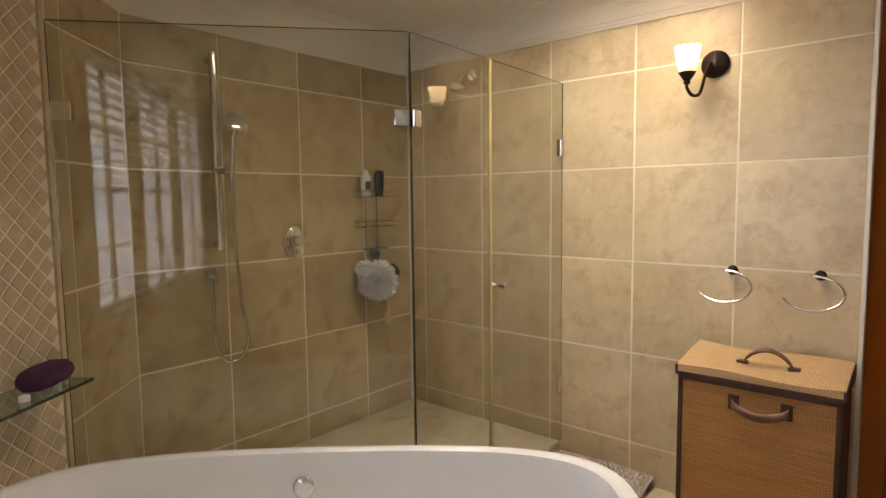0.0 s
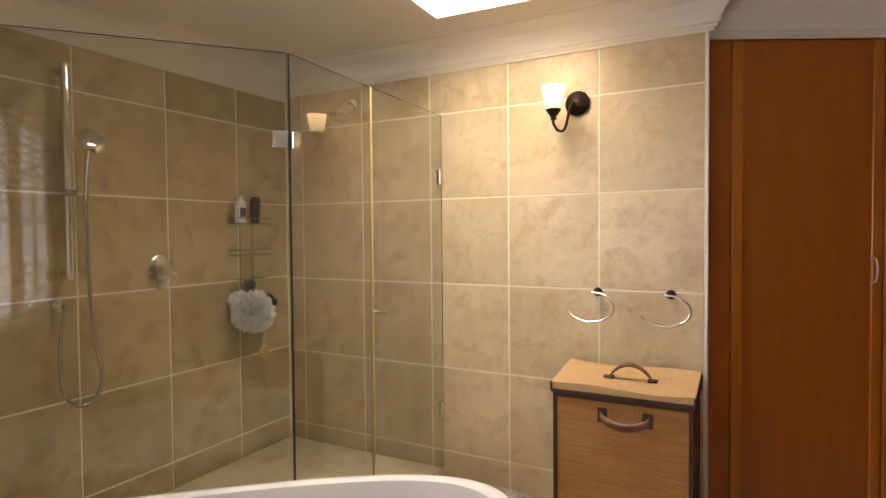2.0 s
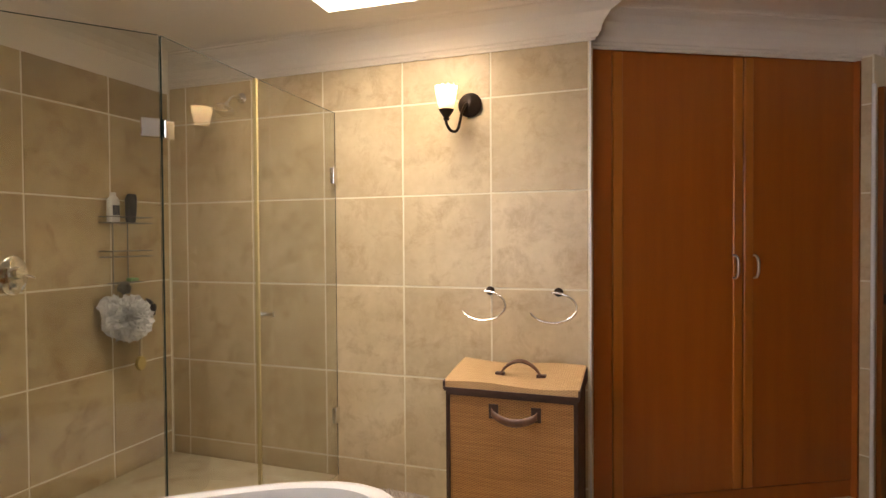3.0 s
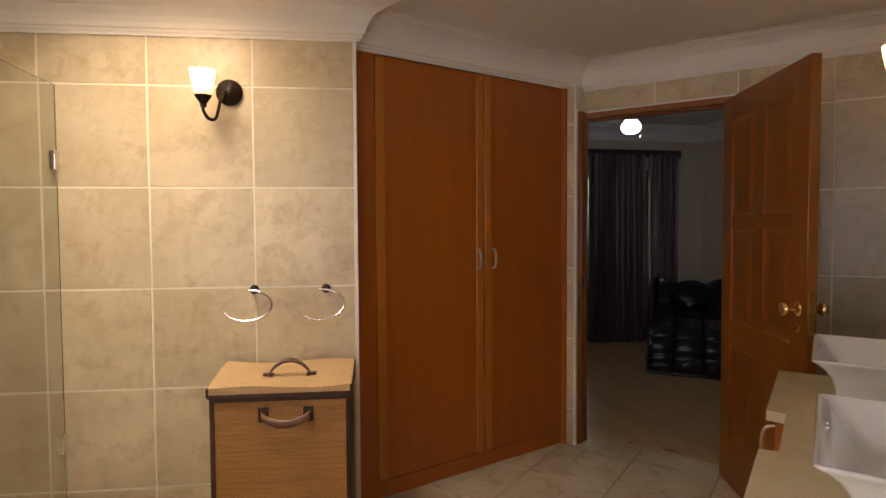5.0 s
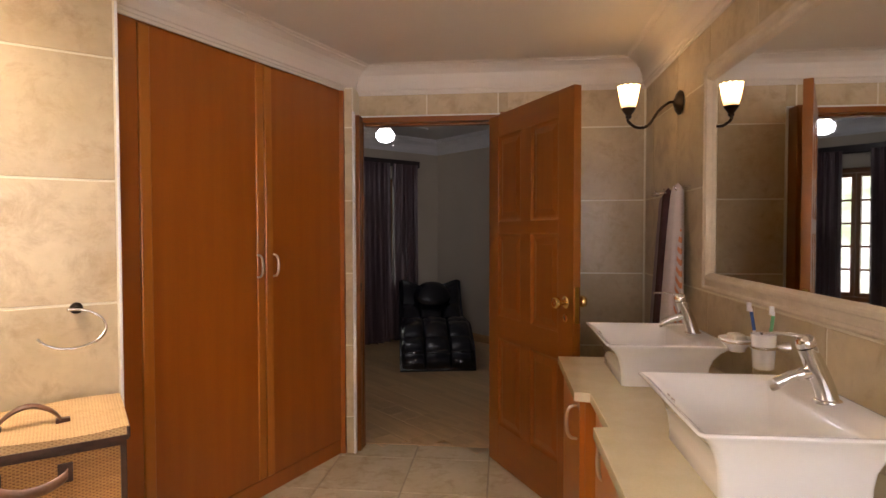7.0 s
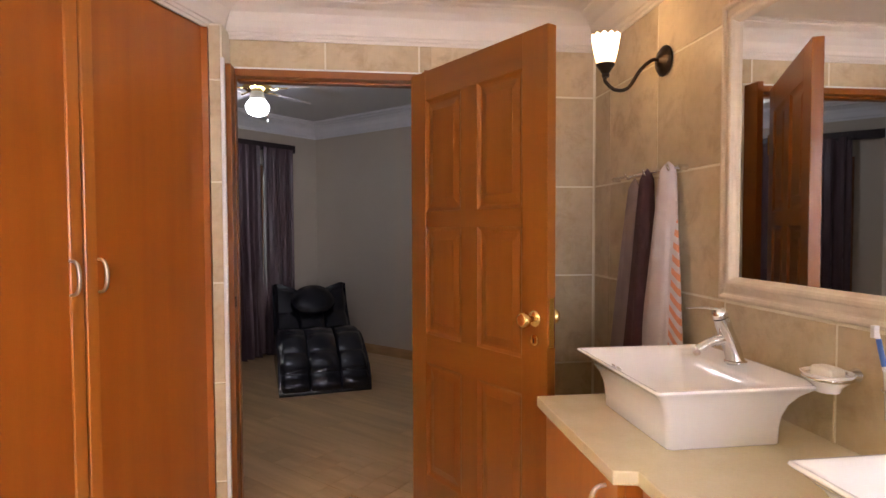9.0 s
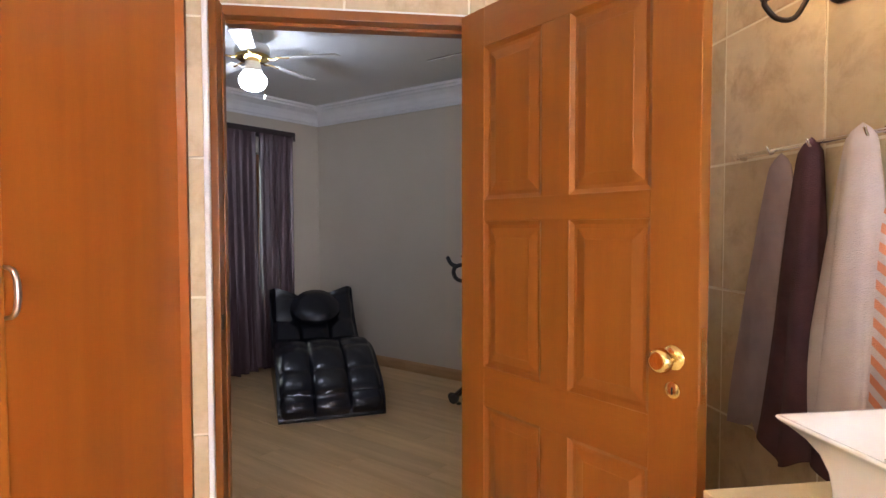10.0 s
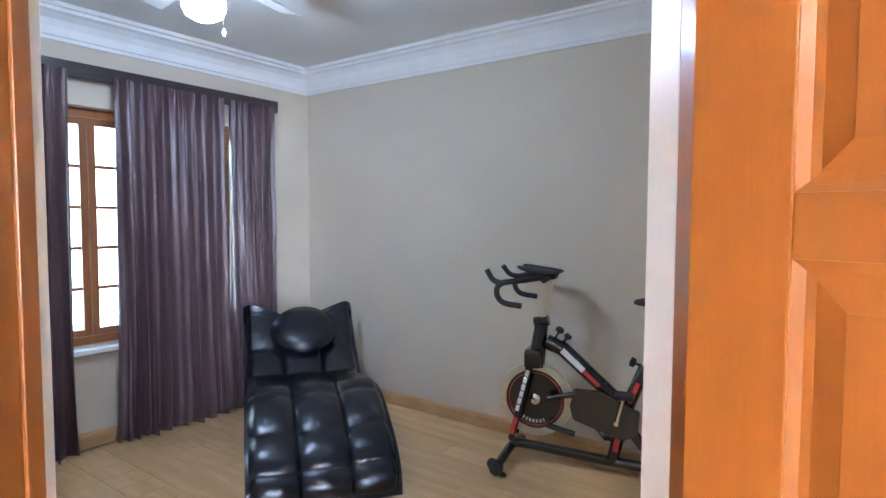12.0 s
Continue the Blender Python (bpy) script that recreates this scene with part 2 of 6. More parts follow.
def offset_run(poly, o):
    """The closed polygon moved inwards by o (room on the left)."""
    out = []
    n = len(poly)
    for i in range(n):
        a, b, c = Vector(poly[i - 1]), Vector(poly[i]), Vector(poly[(i + 1) % n])
        d1, d2 = (b - a).normalized(), (c - b).normalized()
        n1, n2 = Vector((-d1.y, d1.x)), Vector((-d2.y, d2.x))
        k = (n1 + n2)
        k = k / max(0.25, k.dot(n1))
        out.append(b + k * o)
    return out


def sweep(poly, profile, first, last):
    """A moulding of (offset, height) pairs along the polygon's corners first to last."""
    b = bmesh.new()
    loops = [offset_run(poly, o) for o, z in profile]
    cols = []
    for i in range(first, last + 1):
        cols.append([b.verts.new((*loops[k][i % len(poly)], profile[k][1])) for k in range(len(profile))])
    for a, c in zip(cols, cols[1:]):
        for k in range(len(profile) - 1):
            b.faces.new((a[k], c[k], c[k + 1], a[k + 1]))
    return b


def wall_box(name, p, q, z0, z1, holes=(), t=WALL_T, material=GROUT, label="", y=0.0):
    """A wall from p to q, its room face on the line, with holes (s0, s1, z0, z1) cut through."""
    m, length = wall_frame(p, q)
    b = bmesh.new()
    cuts = sorted({0.0, length, *[v for h in holes for v in h[:2]]})
    for a, c in zip(cuts, cuts[1:]):
        mid = (a + c) / 2
        gaps = sorted([h[2:] for h in holes if h[0] < mid < h[1]])
        z = z0
        for g0, g1 in gaps:
            if g0 > z:
                box(a, c, -t + y, y, z, g0, bm=b)
            z = g1
        if z < z1:
            box(a, c, -t + y, y, z, z1, bm=b)
    ob = mesh_ob(name, b, material)
    ob.matrix_basis = m
    return tagged(ob, label, "wall", kind="structure"), length


TILE_MESH = {}


def tile_piece(w, h, material, th=0.0022):
    key = (round(w, 3), round(h, 3), material.name)
    if key not in TILE_MESH:
        b = bmesh.new()
        e = 0.0012
        lo = [b.verts.new(v) for v in ((0, 0, 0), (w, 0, 0), (w, 0, h), (0, 0, h))]
        hi = [b.verts.new(v) for v in ((e, th, e), (w - e, th, e), (w - e, th, h - e), (e, th, h - e))]
        b.faces.new(hi)
        for i in range(4):
            b.faces.new((lo[i], lo[(i + 1) % 4], hi[(i + 1) % 4], hi[i]))
        bmesh.ops.recalc_face_normals(b, faces=b.faces)
        me = bpy.data.meshes.new("tile")
        b.to_mesh(me)
        b.free()
        me.materials.append(material)
        TILE_MESH[key] = me
    return TILE_MESH[key]


def lay_tiles(wall, s0, s1, z0, z1, cs, cz, size=0.44, joint=0.008, holes=(), material=TILE):
    """Tiles on a wall's room face: joints pass through s = cs and z = cz."""
    def spans(a, b, c):
        k = math.floor((a - c) / size)
        out = []
        while c + k * size < b:
            lo, hi = max(a, c + k * size), min(b, c + (k + 1) * size)
            if hi - lo > 0.012:
                out.append((lo + joint / 2, hi - joint / 2))
            k += 1
        return out
    for a, b in spans(s0, s1, cs):
        for c, d in spans(z0, z1, cz):
            rects = [(a, b, c, d)]
            for h in holes:
                nxt = []
                for (ra, rb, rc, rd) in rects:
                    if h[0] >= rb or h[1] <= ra or h[2] >= rd or h[3] <= rc:
                        nxt.append((ra, rb, rc, rd))
                        continue
                    if ra < h[0]:
                        nxt.append((ra, h[0], rc, rd))
                    if rb > h[1]:
                        nxt.append((h[1], rb, rc, rd))
                    if rd > h[3]:
                        nxt.append((max(ra, h[0]), min(rb, h[1]), h[3], rd))
                    if rc < h[2]:
                        nxt.append((max(ra, h[0]), min(rb, h[1]), rc, h[2]))
                rects = nxt
            for ra, rb, rc, rd in rects:
                if rb - ra < 0.01 or rd - rc < 0.01:
                    continue
                ob = new("tile", tile_piece(rb - ra, rd - rc, material))
                ob.parent = wall
                ob.matrix_basis = pose(ra + random.uniform(-0.0006, 0.0006), 0, rc + random.uniform(-0.0006, 0.0006), random.uniform(-0.08, 0.08), 0, 0)


# ---- bathroom shell ----
TILE_TOP = CORNICE_Z + 0.01
wall_door, LEN_DOOR = wall_box("wall_east", CORNER_SE, (DOOR_X, 1.80), 0, BED_CEIL, [(DOOR_Y0 - 0.035, DOOR_Y1 + 0.035, -0.01, DOOR_H + 0.035)], label="beige tiled bathroom wall around the doorway")
wall_pier, LEN_PIER = wall_box("wall_pier", (DOOR_X, 1.785), WARD_B, 0, CEIL, t=0.1, label="narrow tiled pier between wardrobe and doorway")
wall_sconce, LEN_SCONCE = wall_box("wall_north", W_END, SHOWER, 0, CEIL, t=0.16, label="beige stone-look tiled wall with pale grout")
wall_shower, LEN_SHOWER = wall_box("wall_shower", SHOWER, NICHE, 0, CEIL, label="beige tiled shower wall with water stains and shade in its colour")
wall_west, LEN_WEST = wall_box("wall_west", MOSAIC_A, MOSAIC_END, 0, CEIL, label="wall tiled in beige diamond mosaic beside the bath")
wall_niche, LEN_NICHE = wall_box("wall_niche", NICHE, MOSAIC_A, 0, CEIL, t=0.1, label="narrow beige tiled shower wall")
wall_box("wall_west_return", MOSAIC_END, WEST, 0, CEIL, t=0.1, label="narrow tiled return beside the window")
WIN1 = (0.09, 2.45, 0.77, 2.19)
wall_window, LEN_WINDOW = wall_box("wall_window", WEST, (-1.30, BACK_Y), 0, CEIL, [WIN1], label="tiled wall with a shuttered window")
# Back and return walls are unseen, added only to close the room.
wall_back, LEN_BACK = wall_box("wall_back", (-1.30, BACK_Y), (0.45, BACK_Y), 0, CEIL, label="plain unseen back wall added to close the room")
wall_return, LEN_RETURN = wall_box("wall_return", (0.45, BACK_Y), (0.45, 0.0), 0, CEIL, t=0.1, label="plain unseen return wall added to close the room")
wall_vanity, LEN_VANITY = wall_box("wall_south", (0.45, 0.0), CORNER_SE, 0, CEIL, label="beige tiled wall behind the vanity")
wall_niche_back, _ = wall_box("wall_wardrobe_back", (3.75, 2.28), (2.20, 2.92), 0, CEIL, t=0.1, material=PLASTER, label="plain wall behind the built-in wardrobe")

b = prism([(-1.4, -1.3), (3.52, -1.3), (3.52, 2.5), (0.4, 4.3), (-1.4, 3.9)], -0.1, -0.004)
floor = tagged(mesh_ob("floor", b, FLOOR_GROUT), "beige glossy floor tiles with brown grout", "floor", kind="structure")
SKY_A = (0.932, 2.932)
b = bmesh.new()
u1, u2 = Vector((0.6691, -0.7431)), Vector((-0.7431, -0.6691))
hole = [Vector(SKY_A), Vector(SKY_A) + u1 * 0.55, Vector(SKY_A) + u1 * 0.55 + u2 * 0.95, Vector(SKY_A) + u2 * 0.95]
ceil_poly = [Vector((0.97, 4.5)), Vector((3.58, 4.5)), Vector((3.58, 2.597)), Vector((3.58, -1.3)), Vector((0.5316, -1.3)), Vector((-1.5, -1.3)), Vector((-1.5, 2.6)), Vector((-1.5, 4.5))]
for z in (CEIL, CEIL + 0.1):
    h = [b.verts.new((*v, z)) for v in hole]
    o = [b.verts.new((*v, z)) for v in ceil_poly]
    b.faces.new((h[0], o[0], o[1], o[2], h[1]))
    b.faces.new((h[1], o[2], o[3], o[4], h[2]))
    b.faces.new((h[2], o[4], o[5], o[6], h[3]))
    b.faces.new((h[3], o[6], o[7], o[0], h[0]))
ceiling = tagged(mesh_ob("ceiling", b, PLASTER), "off-white painted ceiling with a skylight opening", "ceiling", kind="structure")
# skylight shaft and its diffuser
shaft = thing("skylight", pose(SKY_A[0], SKY_A[1], CEIL, 0, 0, -48), "bright square skylight in the bathroom ceiling", "skylight", kind="structure")
b = bmesh.new()
for x0, x1, y0, y1 in ((-0.02, 0, -0.97, 0.02), (0.55, 0.57, -0.97, 0.02), (0, 0.55, 0, 0.02), (0, 0.55, -0.97, -0.95)):
    box(x0, x1, y0, y1, 0.002, 0.46, bm=b)
part("shaft", b, PLASTER, shaft)
part("diffuser", box(0, 0.55, -0.95, 0, 0.42, 0.44), SKYLIGHT, shaft, "glowing white skylight diffuser")

PROFILE = [(0.0, CORNICE_Z - 0.0), (0.012, CORNICE_Z), (0.014, CORNICE_Z + 0.012), (0.020, CORNICE_Z + 0.014), (0.022, CORNICE_Z + 0.026), (0.028, CORNICE_Z + 0.03), (0.030, CORNICE_Z + 0.05), (0.038, CORNICE_Z + 0.078),
           (0.055, CORNICE_Z + 0.11), (0.085, CORNICE_Z + 0.132), (0.115, CORNICE_Z + 0.144), (0.125, CORNICE_Z + 0.146), (0.127, CORNICE_Z + 0.152), (0.148, CORNICE_Z + 0.153), (0.152, CORNICE_Z + 0.1555), (0.16, CEIL - 0.001)]
PLAIN = [(0.0, CORNICE_Z - 0.03), (0.006, CORNICE_Z - 0.03), (0.035, CORNICE_Z + 0.085), (0.055, CORNICE_Z + 0.11), (0.085, CORNICE_Z + 0.132), (0.16, CEIL - 0.001)]
tagged(mesh_ob("cornice", sweep(ROOM, PROFILE, 0, 5), CORNICE), "white moulded plaster cornice round the bathroom ceiling", "cornice", kind="structure")
tagged(mesh_ob("cornice", sweep(ROOM, PLAIN, 5, 8), CORNICE), "plain coved plaster cornice over the shower", "cornice", kind="structure")
tagged(mesh_ob("cornice", sweep(ROOM, PROFILE, 8, 13), CORNICE), "white moulded plaster cornice round the bathroom ceiling", "cornice", kind="structure")

# ---- bedroom shell: walls at 45 degrees to the bathroom ----
BED_C = (7.515, 1.715)
BED_S = (4.45, -1.35)
BED_N = (5.05, 4.18)
wall_bed_right, LEN_BR = wall_box("wall_bedroom_right", BED_S, BED_C, 0, BED_CEIL, t=0.2, material=BED_WALL, label="plain taupe painted bedroom wall")
wall_bed_left, LEN_BL = wall_box("wall_bedroom_window", BED_C, BED_N, 0, BED_CEIL, [(0.62, 2.62, 0.60, 2.03)], t=0.22, material=BED_WALL, label="taupe painted bedroom wall with a large window")
wall_box("wall_bedroom_back", BED_N, (3.45 + WALL_T, 2.75), 0, BED_CEIL, t=0.15, material=BED_WALL, label="plain taupe bedroom wall")
wall_box("wall_bedroom_side", (3.45 + WALL_T, 2.75), (3.45 + WALL_T, 1.80), 0, BED_CEIL, t=0.1, material=BED_WALL, label="plain taupe bedroom wall beside the doorway")
wall_box("wall_bedroom_end", (3.45 + WALL_T, -0.02), BED_S, 0, BED_CEIL, t=0.15, material=BED_WALL, label="plain taupe bedroom wall")
# bedroom face of the doorway wall
wb, _ = wall_box("wall_bedroom_door", (3.542, 1.80), (3.542, -0.02), 0, BED_CEIL, [(1.80 - DOOR_Y1 - 0.035, 1.80 - DOOR_Y0 + 0.035, -0.01, DOOR_H + 0.035)], t=0.0415, material=BED_WALL, label="taupe plastered wall round the doorway")
BED = [BED_S, BED_C, BED_N, (3.545, 2.75), (3.545, -0.02)]
b = prism([(3.5, -0.1), (4.4, -1.5), (7.7, 1.7), (5.1, 4.4), (3.5, 2.9)], -0.12, -0.012)
tagged(mesh_ob("floor_bedroom", b, FLOOR_GROUT), "subfloor under the bedroom laminate", "floor", kind="structure")
b = prism([(3.58, -0.1), (4.4, -1.6), (7.8, 1.7), (5.1, 4.5), (3.58, 2.9)], BED_CEIL, BED_CEIL + 0.1)
tagged(mesh_ob("ceiling_bedroom", b, BED_WHITE), "white painted bedroom ceiling", "ceiling", kind="structure")
BZ = BED_CORNICE_Z
BPROF = [(0, BZ), (0.012, BZ), (0.014, BZ + 0.02), (0.022, BZ + 0.024), (0.03, BZ + 0.07), (0.05, BZ + 0.105), (0.085, BZ + 0.13), (0.11, BZ + 0.138), (0.112, BZ + 0.155), (0.135, BZ + 0.158), (0.14, BED_CEIL - 0.001)]
tagged(mesh_ob("cornice_bedroom", sweep(BED, BPROF, 0, 5), mat("bedroom_cornice_paint", (0.76, 0.76, 0.77), (0.83, 0.83, 0.84), 0.6, bump=0.05)), "white moulded plaster cornice round the bedroom", "cornice", kind="structure")
SPROF = [(0.0, 0.0), (0.016, 0.0), (0.016, 0.07), (0.010, 0.085), (0.004, 0.092), (0.0, 0.094)]
SKIRT = mat("skirting_wood", (0.36, 0.20, 0.085), (0.52, 0.32, 0.15), 0.35, scale=4, stretch=(1, 1, 6), coat=0.2)
tagged(mesh_ob("baseboard", sweep(BED, SPROF, 0, 2), SKIRT), "varnished wooden skirting board", "baseboard", kind="structure")

# ---- frameless shower enclosure ----
G0, G1, G2, G3 = (-0.966, 2.472), (0.1965, 2.453), (0.5725, 2.8005), (1.078, 3.259)
GLASS_Z0, GLASS_Z1 = 0.102, 1.985


def glass_panel(name, p, q, label, z0=GLASS_Z0):
    m, length = wall_frame(p, q)
    t = thing(name, m, label, "glass panel")
    part("pane", box(0.004, length - 0.006, -0.003, 0.003, z0, GLASS_Z1), GLASS, t).visible_shadow = False
    for x in (0.0022, length - 0.0042):
        part("polished_edge", box(x, x + 0.0018, -0.0031, 0.0031, z0, GLASS_Z1), EDGE_GLASS, t, "dark polished glass edge")
    part("top_edge", box(0.004, length - 0.006, -0.0029, 0.0029, GLASS_Z1, GLASS_Z1 + 0.002), EDGE_GLASS, t)
    return t, length


panel_a, LA = glass_panel("shower_screen", G0, G1, "frameless clear glass shower screen fixed to the wall")
panel_b, LB = glass_panel("shower_screen", G1, G2, "narrow frameless clear glass shower screen")
panel_c, LC = glass_panel("shower_door", G2, G3, "frameless clear glass shower door with a chrome knob")


def clamp(parent, s, z, w=0.055, h=0.06):
    part("hinge_plate", box(s - w / 2, s + w / 2, -0.014, 0.014, z - h / 2, z + h / 2, 0.004), CHROME, parent, "chrome glass clamp")


clamp(panel_a, 0.035, 1.70, 0.07)
clamp(panel_a, LA - 0.03, 1.69)
clamp(panel_b, 0.025, 1.69, 0.04)
for z in (1.66, 0.42):
    clamp(panel_c, LC - 0.02, z, 0.045, 0.085)
b = lathe([(0, -0.04), (0.013, -0.04), (0.015, -0.03), (0.008, -0.02), (0.008, 0.02), (0.015, 0.03), (0.013, 0.04), (0, 0.04)], 20, m=pose(0.065, 0, 1.02, 90))
part("door_knob", b, CHROME, panel_c, "small chrome knob", True)
part("seal", box(-0.007, 0.004, -0.008, 0.008, GLASS_Z0, GLASS_Z1), mat("yellowed_seal", (0.42, 0.34, 0.14), (0.5, 0.42, 0.2), 0.4), panel_c, "yellowed plastic door seal")

# ---- built-in wardrobe ----
m, LW = wall_frame(WARD_B, WARD_A)
ward = thing("built_in_wardrobe", m, "tall cherry veneer built-in wardrobe with two closed doors", "wardrobe")
b = bmesh.new()
box(1.418, LW + 0.01, -0.55, 0.0, 0.0, CORNICE_Z + 0.03, 0.002, bm=b)
part("frame", b, CHERRY, ward, "dark cherry side panel")
part("carcass", box(0.004, 1.416, -0.55, -0.03, 0.0, CORNICE_Z + 0.03), CHERRY, ward)
part("plinth", box(0.012, 1.416, -0.03, -0.008, 0.0, 0.085, 0.002), CHERRY, ward)
HANDLE_ARC = [(0, 0, -0.05), (0, 0.022, -0.046), (0, 0.034, -0.03), (0, 0.038, 0.0), (0, 0.034, 0.03), (0, 0.022, 0.046), (0, 0, 0.05)]


def bow_handle(parent, x, y, z, h=1.0):
    pts = smooth_path([(x + p[0], y + p[1], z + p[2] * h) for p in HANDLE_ARC], 5)
    n = len(pts)
    return part("handle", tube(pts, [0.0045 + 0.0025 * math.sin(math.pi * i / (n - 1)) for i in range(n)], 10), NICKEL, parent, "curved metal bow handle", True)


for s0, s1, hs in ((0.012, 0.730, 0.680), (0.738, 1.412, 0.788)):
    leaf = part("door", box(s0, s1, -0.026, -0.004, 0.09, CORNICE_Z - 0.004, 0.0015), CHERRY, ward)
    for e0, e1 in ((s0, s0 + 0.05), (s1 - 0.05, s1)):
        part("edging", box(e0, e1, -0.022, 0.003, 0.091, CORNICE_Z - 0.006, 0.007, seg=3), CHERRY_EDGE, leaf, "rounded lighter door edging")
    bow_handle(leaf, hs, 0.0, 1.185, 1.12)
part("tile_trim", box(LW - 0.012, LW + 0.004, -0.02, 0.004, 0.0, CORNICE_Z), CHERRY, ward)
part("corner_trim", box(-0.003, 0.007, -0.004, 0.006, 0.0, CORNICE_Z, 0.003), WHITE_PLASTIC, wall_sconce, "white tile edge trim")

part("end_stile", box(0, 0.1, 0, 0.06, 0, CORNICE_Z), CHERRY, ward, "plain cherry end stile").matrix_basis = m.inverted() @ pose(3.292, 1.806, 0)

pier_corner = tagged(mesh_ob("wall_pier_corner", box(3.3045, 3.449, 1.749, 1.8035, 0, CORNICE_Z + 0.02), GROUT), "narrow tiled wall end beside the door frame", "wall", kind="structure")

# ---- doorway: frame, trim and the open panelled door ----
frame_ob = thing("door_frame", pose(DOOR_X, 0, 0), "varnished wooden door frame with white tile trim", "door frame", kind="structure")
T1 = 0.092
b = bmesh.new()
box(-0.108, 0.002, DOOR_Y0 - 0.033, DOOR_Y0, 0, DOOR_H + 0.033, 0.003, bm=b)
part("jamb", b, MERANTI, frame_ob)
b = bmesh.new()
box(-0.108, -0.001, 1.722, 1.7488, 0, DOOR_H + 0.033, 0.003, bm=b)
box(-0.05, -0.012, 1.716, 1.7215, 0, DOOR_H + 0.004, 0.002, bm=b)
part("jamb", b, MERANTI, frame_ob)
b = bmesh.new()
box(-0.030, T1 - 0.01, DOOR_Y0, DOOR_Y1, DOOR_H, DOOR_H + 0.033, 0.003, bm=b)
box(0.02, T1 - 0.022, DOOR_Y0 + 0.012, DOOR_Y1 - 0.012, DOOR_H - 0.012, DOOR_H, 0.002, bm=b)
part("head", b, MERANTI_H, frame_ob)
part("strike_plate", box(-0.095, -0.075, 1.7195, 1.7225, 0.99, 1.04), BRONZE, frame_ob)
b = bmesh.new()
box(-0.156, -0.138, 1.738, 1.756, 0, DOOR_H + 0.046, 0.007, seg=3, bm=b)
box(-0.012, -0.001, DOOR_Y0 - 0.046, DOOR_Y0 - 0.034, 0, DOOR_H + 0.046, 0.003, bm=b)
box(-0.012, -0.001, DOOR_Y0 - 0.034, DOOR_Y1 + 0.034, DOOR_H + 0.034, DOOR_H + 0.046, 0.003, bm=b)
part("trim", b, WHITE_PLASTIC, frame_ob, "white plastic tile edge trim")
b = bmesh.new()
box(0.0, T1 - 0.004, 1.7535, DOOR_Y1 + 0.034, 0, DOOR_H + 0.034, 0.002, bm=b)
part("reveal", b, WHITE_PLASTIC, frame_ob, "white painted reveal")
b = bmesh.new()
box(0.0025, T1 - 0.004, DOOR_Y0 - 0.034, DOOR_Y0 - 0.001, 0, DOOR_H + 0.034, 0.002, bm=b)
part("reveal", b, WHITE_PLASTIC, frame_ob, "white painted reveal")
part("threshold", box(0.02, 0.06, DOOR_Y0, DOOR_Y1, -0.004, 0.003, 0.001), LAMINATE, frame_ob)

LEAF_W, LEAF_ANGLE = 0.845, -151.6
leaf = thing("door_1", pose(3.325, 0.914, 0, 0, 0, LEAF_ANGLE), "open varnished six-panel wooden door with brass knobs", "door", kind="structure")
LT = 0.02
ROWS_Z = [(0.24, 0.745), (0.875, 1.345), (1.415, 1.90)]
COLS = [(0.115, 0.365), (0.47, 0.72)]
LEAF_Z = (0.008, 2.025)
for x0, x1 in ((0.0, 0.115), (0.72, LEAF_W)):
    part("stile", box(x0, x1, -LT, LT, *LEAF_Z, 0.003), MERANTI, leaf)
part("mullion", box(0.365, 0.47, -LT + 0.001, LT - 0.001, 0.24, 1.90, 0.002), MERANTI, leaf)
for z0, z1 in ((LEAF_Z[0], 0.24), (0.745, 0.875), (1.345, 1.415), (1.90, LEAF_Z[1])):
    part("rail", box(0.115, 0.72, -LT + 0.0005, LT - 0.0005, z0, z1, 0.002), MERANTI_H, leaf)


def raised_panel(x0, x1, z0, z1):
    b = bmesh.new()
    for sgn in (-1, 1):
        loops = []
        for ins, y in ((0.0, 0.017), (0.012, 0.0105), (0.022, 0.0095), (0.05, 0.0155), (0.052, 0.0165)):
            loops.append([b.verts.new(v) for v in ((x0 + ins, sgn * y, z0 + ins), (x1 - ins, sgn * y, z0 + ins), (x1 - ins, sgn * y, z1 - ins), (x0 + ins, sgn * y, z1 - ins))])
        for p, q in zip(loops, loops[1:]):
            for i in range(4):
                b.faces.new((p[i], p[(i + 1) % 4], q[(i + 1) % 4], q[i]))
        b.faces.new(loops[-1])
    return b


for x0, x1 in COLS:
    for z0, z1 in ROWS_Z:
        part("panel", raised_panel(x0, x1, z0, z1), MERANTI, leaf)
for sgn in (-1, 1):
    kx, kz = 0.785, 1.025
    rot = pose(kx, sgn * LT, kz, -90 * sgn)
    knob = part("door_knob", lathe([(0, 0), (0.027, 0), (0.029, 0.003), (0.024, 0.008), (0.012, 0.012), (0.010, 0.030), (0.018, 0.036), (0.027, 0.044), (0.029, 0.054), (0.025, 0.064), (0.016, 0.069), (0.010, 0.067), (0, 0.068)], 28, m=rot), BRASS, leaf, "polished brass door knob", True)
    esc = part("escutcheon", lathe([(0, 0), (0.019, 0), (0.019, 0.003), (0.016, 0.005), (0, 0.005)], 24, m=pose(kx, sgn * LT, kz - 0.075, -90 * sgn)), BRASS, leaf, "oval brass keyhole plate", True)
    part("keyhole", box(kx - 0.002, kx + 0.002, sgn * LT + (0.0045 if sgn > 0 else -0.0056), sgn * LT + (0.0056 if sgn > 0 else -0.0045), kz - 0.085, kz - 0.068), RUBBER, esc)
part("latch_plate", box(LEAF_W - 0.001, LEAF_W + 0.0015, -0.011, 0.011, 0.93, 1.10), BRASS, leaf)
b = bmesh.new()
